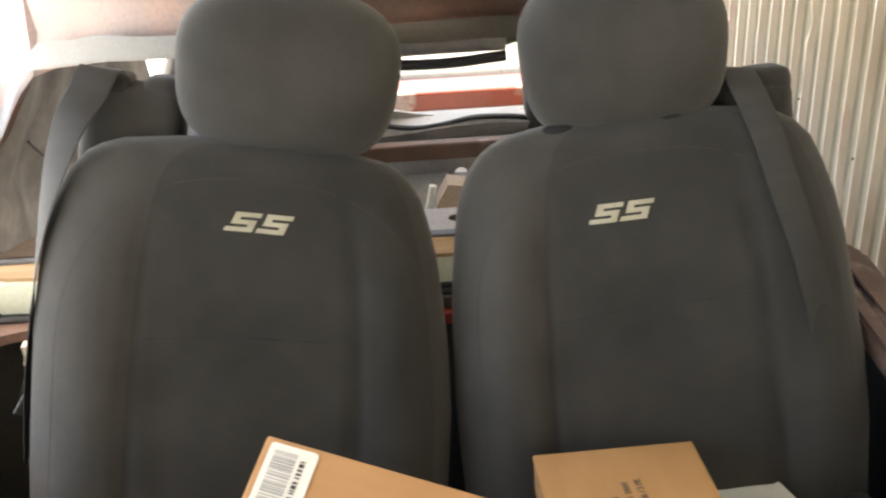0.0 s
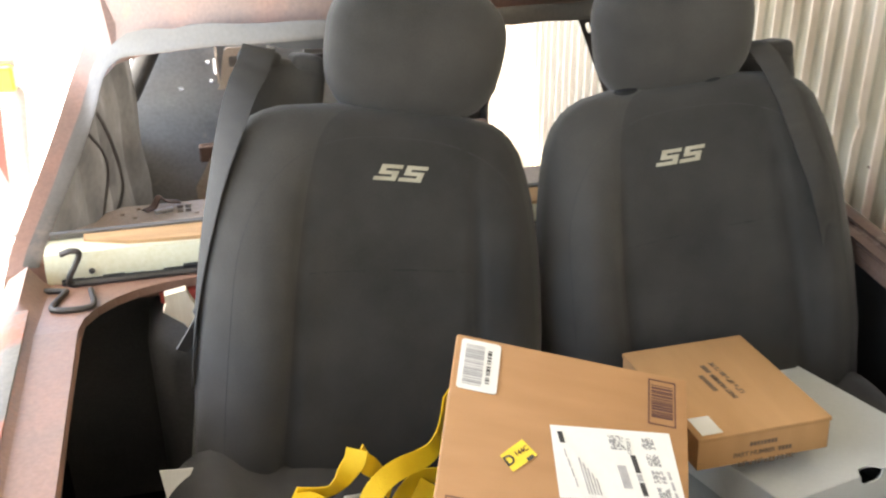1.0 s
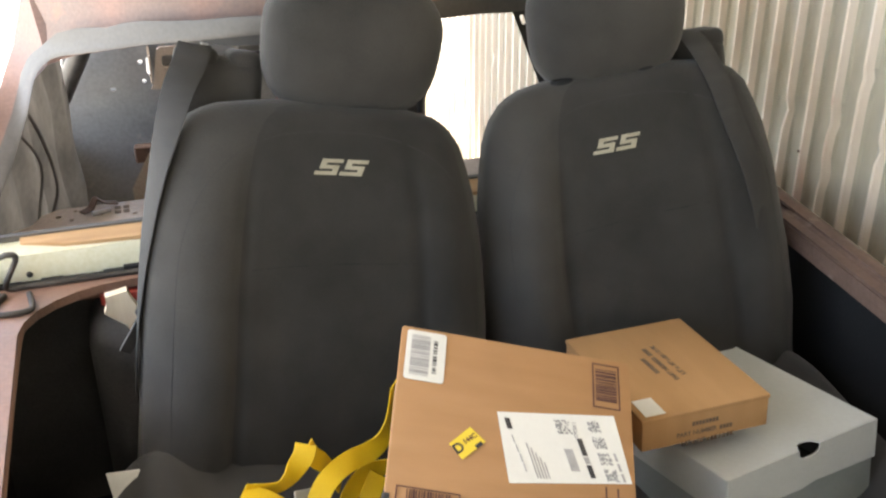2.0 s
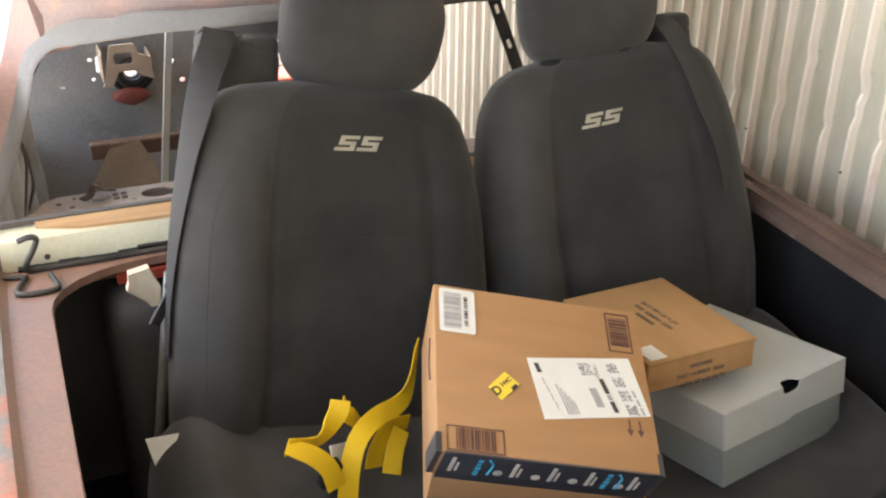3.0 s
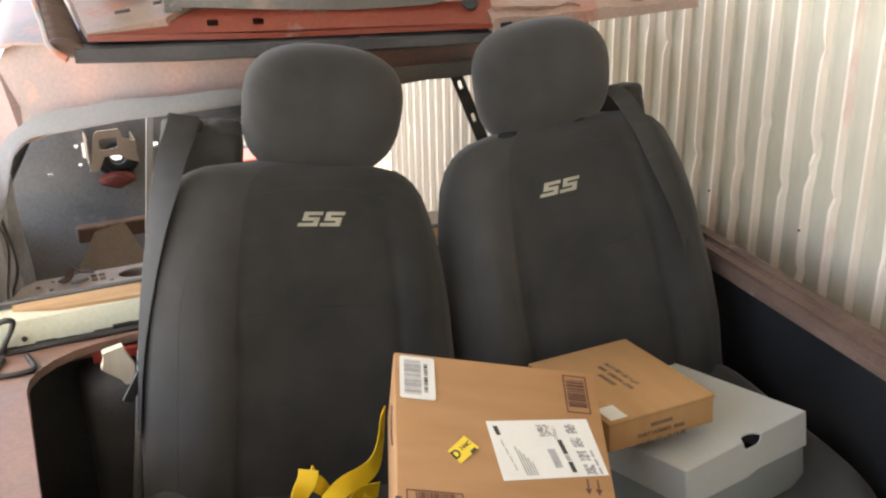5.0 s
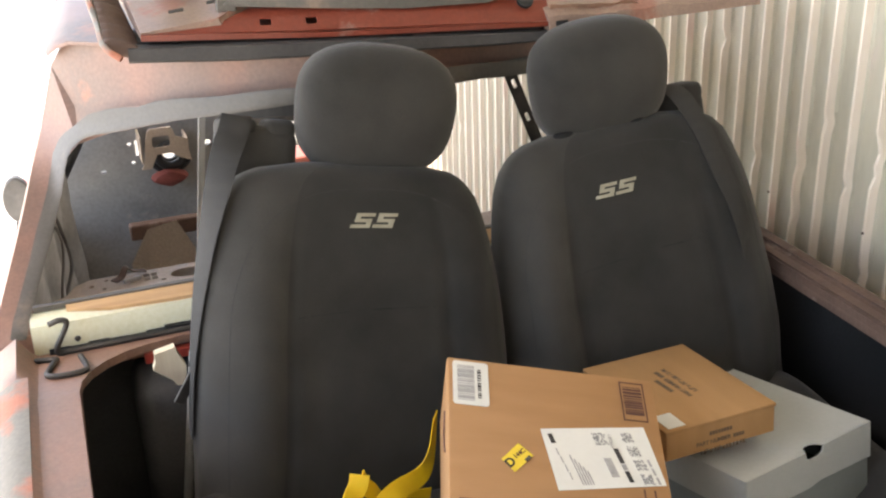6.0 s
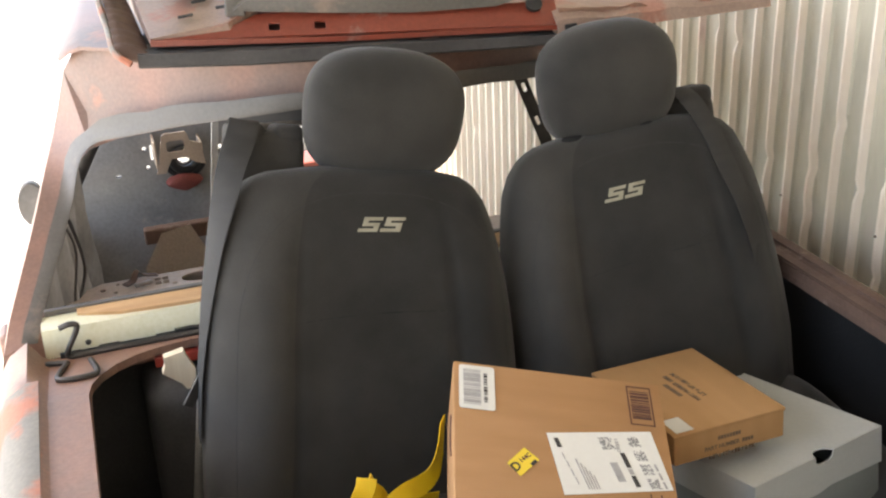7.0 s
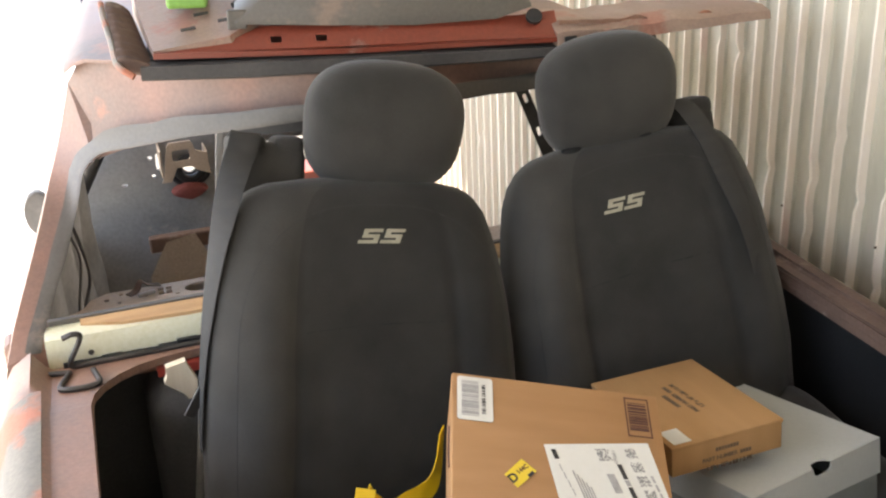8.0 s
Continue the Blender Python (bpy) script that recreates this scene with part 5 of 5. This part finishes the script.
BAND_A = [(-0.19, -0.385, 0.686), (-0.195, -0.385, 0.646), (-0.202, -0.388, 0.619), (-0.214, -0.395, 0.601), (-0.233, -0.405, 0.597), (-0.258, -0.42, 0.602), (-0.282, -0.435, 0.601), (-0.302, -0.45, 0.592), (-0.314, -0.462, 0.576), (-0.322, -0.47, 0.55), (-0.327, -0.475, 0.514)]
FACE_A = [(0.84, -0.53, -0.1), (0.78, -0.61, -0.11), (0.6, -0.79, -0.08), (0.34, -0.91, 0.22), (0.43, -0.75, 0.51), (0.45, -0.64, 0.62), (0.22, -0.59, 0.78), (-0.01, -0.68, 0.73), (-0.19, -0.85, 0.5), (-0.21, -0.95, 0.24), (-0.2, -0.97, 0.16)]
BAND_B = [(-0.317, -0.424, 0.645), (-0.322, -0.43, 0.632), (-0.333, -0.436, 0.62), (-0.343, -0.442, 0.61), (-0.357, -0.446, 0.603), (-0.373, -0.45, 0.605), (-0.389, -0.455, 0.61), (-0.403, -0.46, 0.615)]
FACE_B = [(-0.2, -0.87, 0.46), (-0.09, -0.88, 0.46), (0.21, -0.92, 0.34), (0.4, -0.91, -0.04), (0.29, -0.9, -0.33), (0.18, -0.92, -0.35), (0.24, -0.94, -0.24), (0.33, -0.94, -0.07)]
BAND_C = [(-0.315, -0.421, 0.636), (-0.306, -0.416, 0.614), (-0.294, -0.412, 0.599), (-0.283, -0.405, 0.575), (-0.272, -0.4, 0.548)]
FACE_C = [(0.80, -0.60, 0.1), (0.82, -0.56, 0.15), (0.85, -0.47, 0.23), (0.86, -0.44, 0.27), (0.83, -0.49, 0.25)]
BAND_D = [(-0.203, -0.385, 0.55), (-0.232, -0.392, 0.553), (-0.253, -0.405, 0.545), (-0.266, -0.415, 0.526), (-0.272, -0.42, 0.482)]
FACE_D = [(0.22, -0.97, -0.12), (0.35, -0.93, 0.14), (0.35, -0.88, 0.31), (0.19, -0.97, 0.17), (0.04, -0.99, 0.11)]
BAND_E = [(-0.218, -0.395, 0.548), (-0.232, -0.41, 0.533), (-0.243, -0.425, 0.513), (-0.251, -0.44, 0.478)]
FACE_E = [(0.29, -0.79, 0.54), (0.11, -0.79, 0.6), (-0.03, -0.87, 0.48), (-0.21, -0.88, 0.43)]
BAND_F = [(-0.404, -0.462, 0.62), (-0.391, -0.468, 0.613), (-0.373, -0.472, 0.602), (-0.353, -0.476, 0.579), (-0.342, -0.478, 0.542)]
FACE_F = [(0.32, -0.25, 0.92), (0.33, -0.43, 0.84), (0.42, -0.67, 0.61), (0.34, -0.9, 0.26), (0.13, -0.99, 0.09)]
BUCKLE = (-0.345, -0.455, 0.56)
for band, face in ((BAND_A, FACE_A), (BAND_B, FACE_B), (BAND_C, FACE_C), (BAND_D, FACE_D), (BAND_E, FACE_E), (BAND_F, FACE_F)):
    part("webbing", ribbon(band, face, 0.028, 0.0018, 5), M_STRAP, straps, "", 30)
part("buckle", box(-0.010, 0.010, -0.010, 0.010, -0.025, 0.025, 0.004, 2, None, Matrix.Translation(BUCKLE) @ pose(0, 0, -0.01, 20, 10, 15)), M_BLACK, straps, "black buckle", 40)
part("paper_tag", box(-0.014, 0.018, -0.002, 0.002, -0.018, 0.020, 0.0008, 1, None, Matrix.Translation(BUCKLE) @ pose(0.018, 0.012, 0.002, -35, 20, 25)), M_LABEL, straps, "white paper tag")

# ---- small things in the bed ----
OFFCUT = [(-0.019, 0.0314), (0.0123, 0.038), (0.0162, 0.0238), (0.0266, -0.0019), (0.0238, -0.0361), (0.0095, -0.0361), (0.0029, -0.0238), (-0.0143, -0.0076), (-0.0238, 0.0019), (-0.019, 0.0143)]
wood = tagged(part("wood_offcut", loft([[(x, y, z) for x, z in OFFCUT] for y in (-0.006, 0.006)]), M_PALEWOOD), "pale broken wooden offcut propped behind the seat", "wood offcut")
wood.matrix_world = pose(-0.529, -0.100, 0.693, 8, 0, 0)
rod = tagged(part("metal_tube", tube([(0, 0, -0.24), (0, 0, 0.262)], 0.0075, 12), M_TUBE, None, "", 60), "bright steel tube standing in the bed corner", "tube")
rod.matrix_world = pose(-0.530, -0.118, 0.462, 0, 9.0, 0)
tagged(part("wood_block", box(-0.585, -0.46, -0.108, 0.060, 0.21, 0.662, 0.045, 6), M_GLARELINER, None, "", 180), "black covered block under the wood offcut", "block")
# ---- yard beyond the pickup ----
machine = thing("yard_machine", "yellow and red yard machine with a grey leg in the sun", "machine")
part("top_bar", box(-1.348, -1.147, 2.55, 2.66, 0.253, 0.289, 0.006), M_GALV, machine, "grey top bar")
part("yellow_housing", box(-1.333, -1.153, 2.52, 2.80, 0.168, 0.267, 0.012), M_STICKER, machine, "yellow painted housing")
part("bent_leg", tube(smooth_line([(-1.217, 2.6, 0.169), (-1.164, 2.6, 0.151), (-1.161, 2.6, 0.098), (-1.175, 2.6, -0.024), (-1.192, 2.6, -0.187)] + [(-1.192, 2.6, -0.30), (-1.192, 2.6, -0.50)], 5), 0.022, 8), M_GALV, machine, "grey bent steel leg", 60)
part("red_guard", loft([[(x, y, z) for x, z in ((-1.348, 0.097), (-1.232, 0.088), (-1.258, -0.223))] for y in (2.58, 2.62)]), M_RED, machine, "red pointed guard plate")
part("red_hood", loft([[(x, y, z) for x, z in ((-1.333, 0.169), (-1.251, 0.096), (-1.347, 0.102))] for y in (2.56, 2.64)]), M_DULLRED, machine, "dull red hood edge")
part("rear_leg", box(-1.333, -1.273, 2.70, 2.78, GROUND, 0.168, 0.008), M_GALV, machine)
car = thing("parked_car", "silver parked car with dark windows in front", "car", pose(0.15, 5.2, GROUND, 0, 0, 0))
part("car_body", loft([[(-0.85, y, z0), (-0.88, y, z0 + 0.3), (-0.80, y, z1), (0.80, y, z1), (0.88, y, z0 + 0.3), (0.85, y, z0)] for y, z0, z1 in ((-2.1, 0.35, 0.62), (-2.0, 0.22, 0.72), (-0.8, 0.2, 0.82), (2.0, 0.2, 0.85), (2.1, 0.3, 0.7))]), M_SILVER, car, "", 40)
part("cabin_glass", loft([[(-0.70 * r, y, z) for r in (1,)] + [(-0.60 * r, y, z + 0.01) for r in (1,)] + [(0.60, y, z + 0.01), (0.70, y, z), (0.72, y, 0.8), (-0.72, y, 0.8)] for y, z in ((-0.75, 0.84), (-0.2, 1.22), (1.0, 1.25), (1.7, 0.9))]), M_GLASS, car, "", 30)
part("bumper", box(-0.84, 0.84, -2.16, -2.06, 0.33, 0.42, 0.02), M_BLACK, car, "dark plastic bumper", 40)
part("car_roof", box(-0.62, 0.62, -0.2, 1.0, 1.22, 1.29, 0.03), M_SILVER, car, "", 60)
for x in (-0.86, 0.70):
    for y in (-1.3, 1.3):
        part("tyre", loft([[(x + dx, y + r * math.cos(a), 0.31 + r * math.sin(a)) for a in [2 * math.pi * q / 24 for q in range(24)]] for dx, r in ((0, 0.2), (0.01, 0.31), (0.15, 0.31), (0.16, 0.2))]), M_TYRE, car, "", 40)
tagged(part("red_cabinet", box(0.50, 0.64, 3.3, 3.5, GROUND, 0.22, 0.02), M_RED), "red metal cabinet standing in the yard", "cabinet")
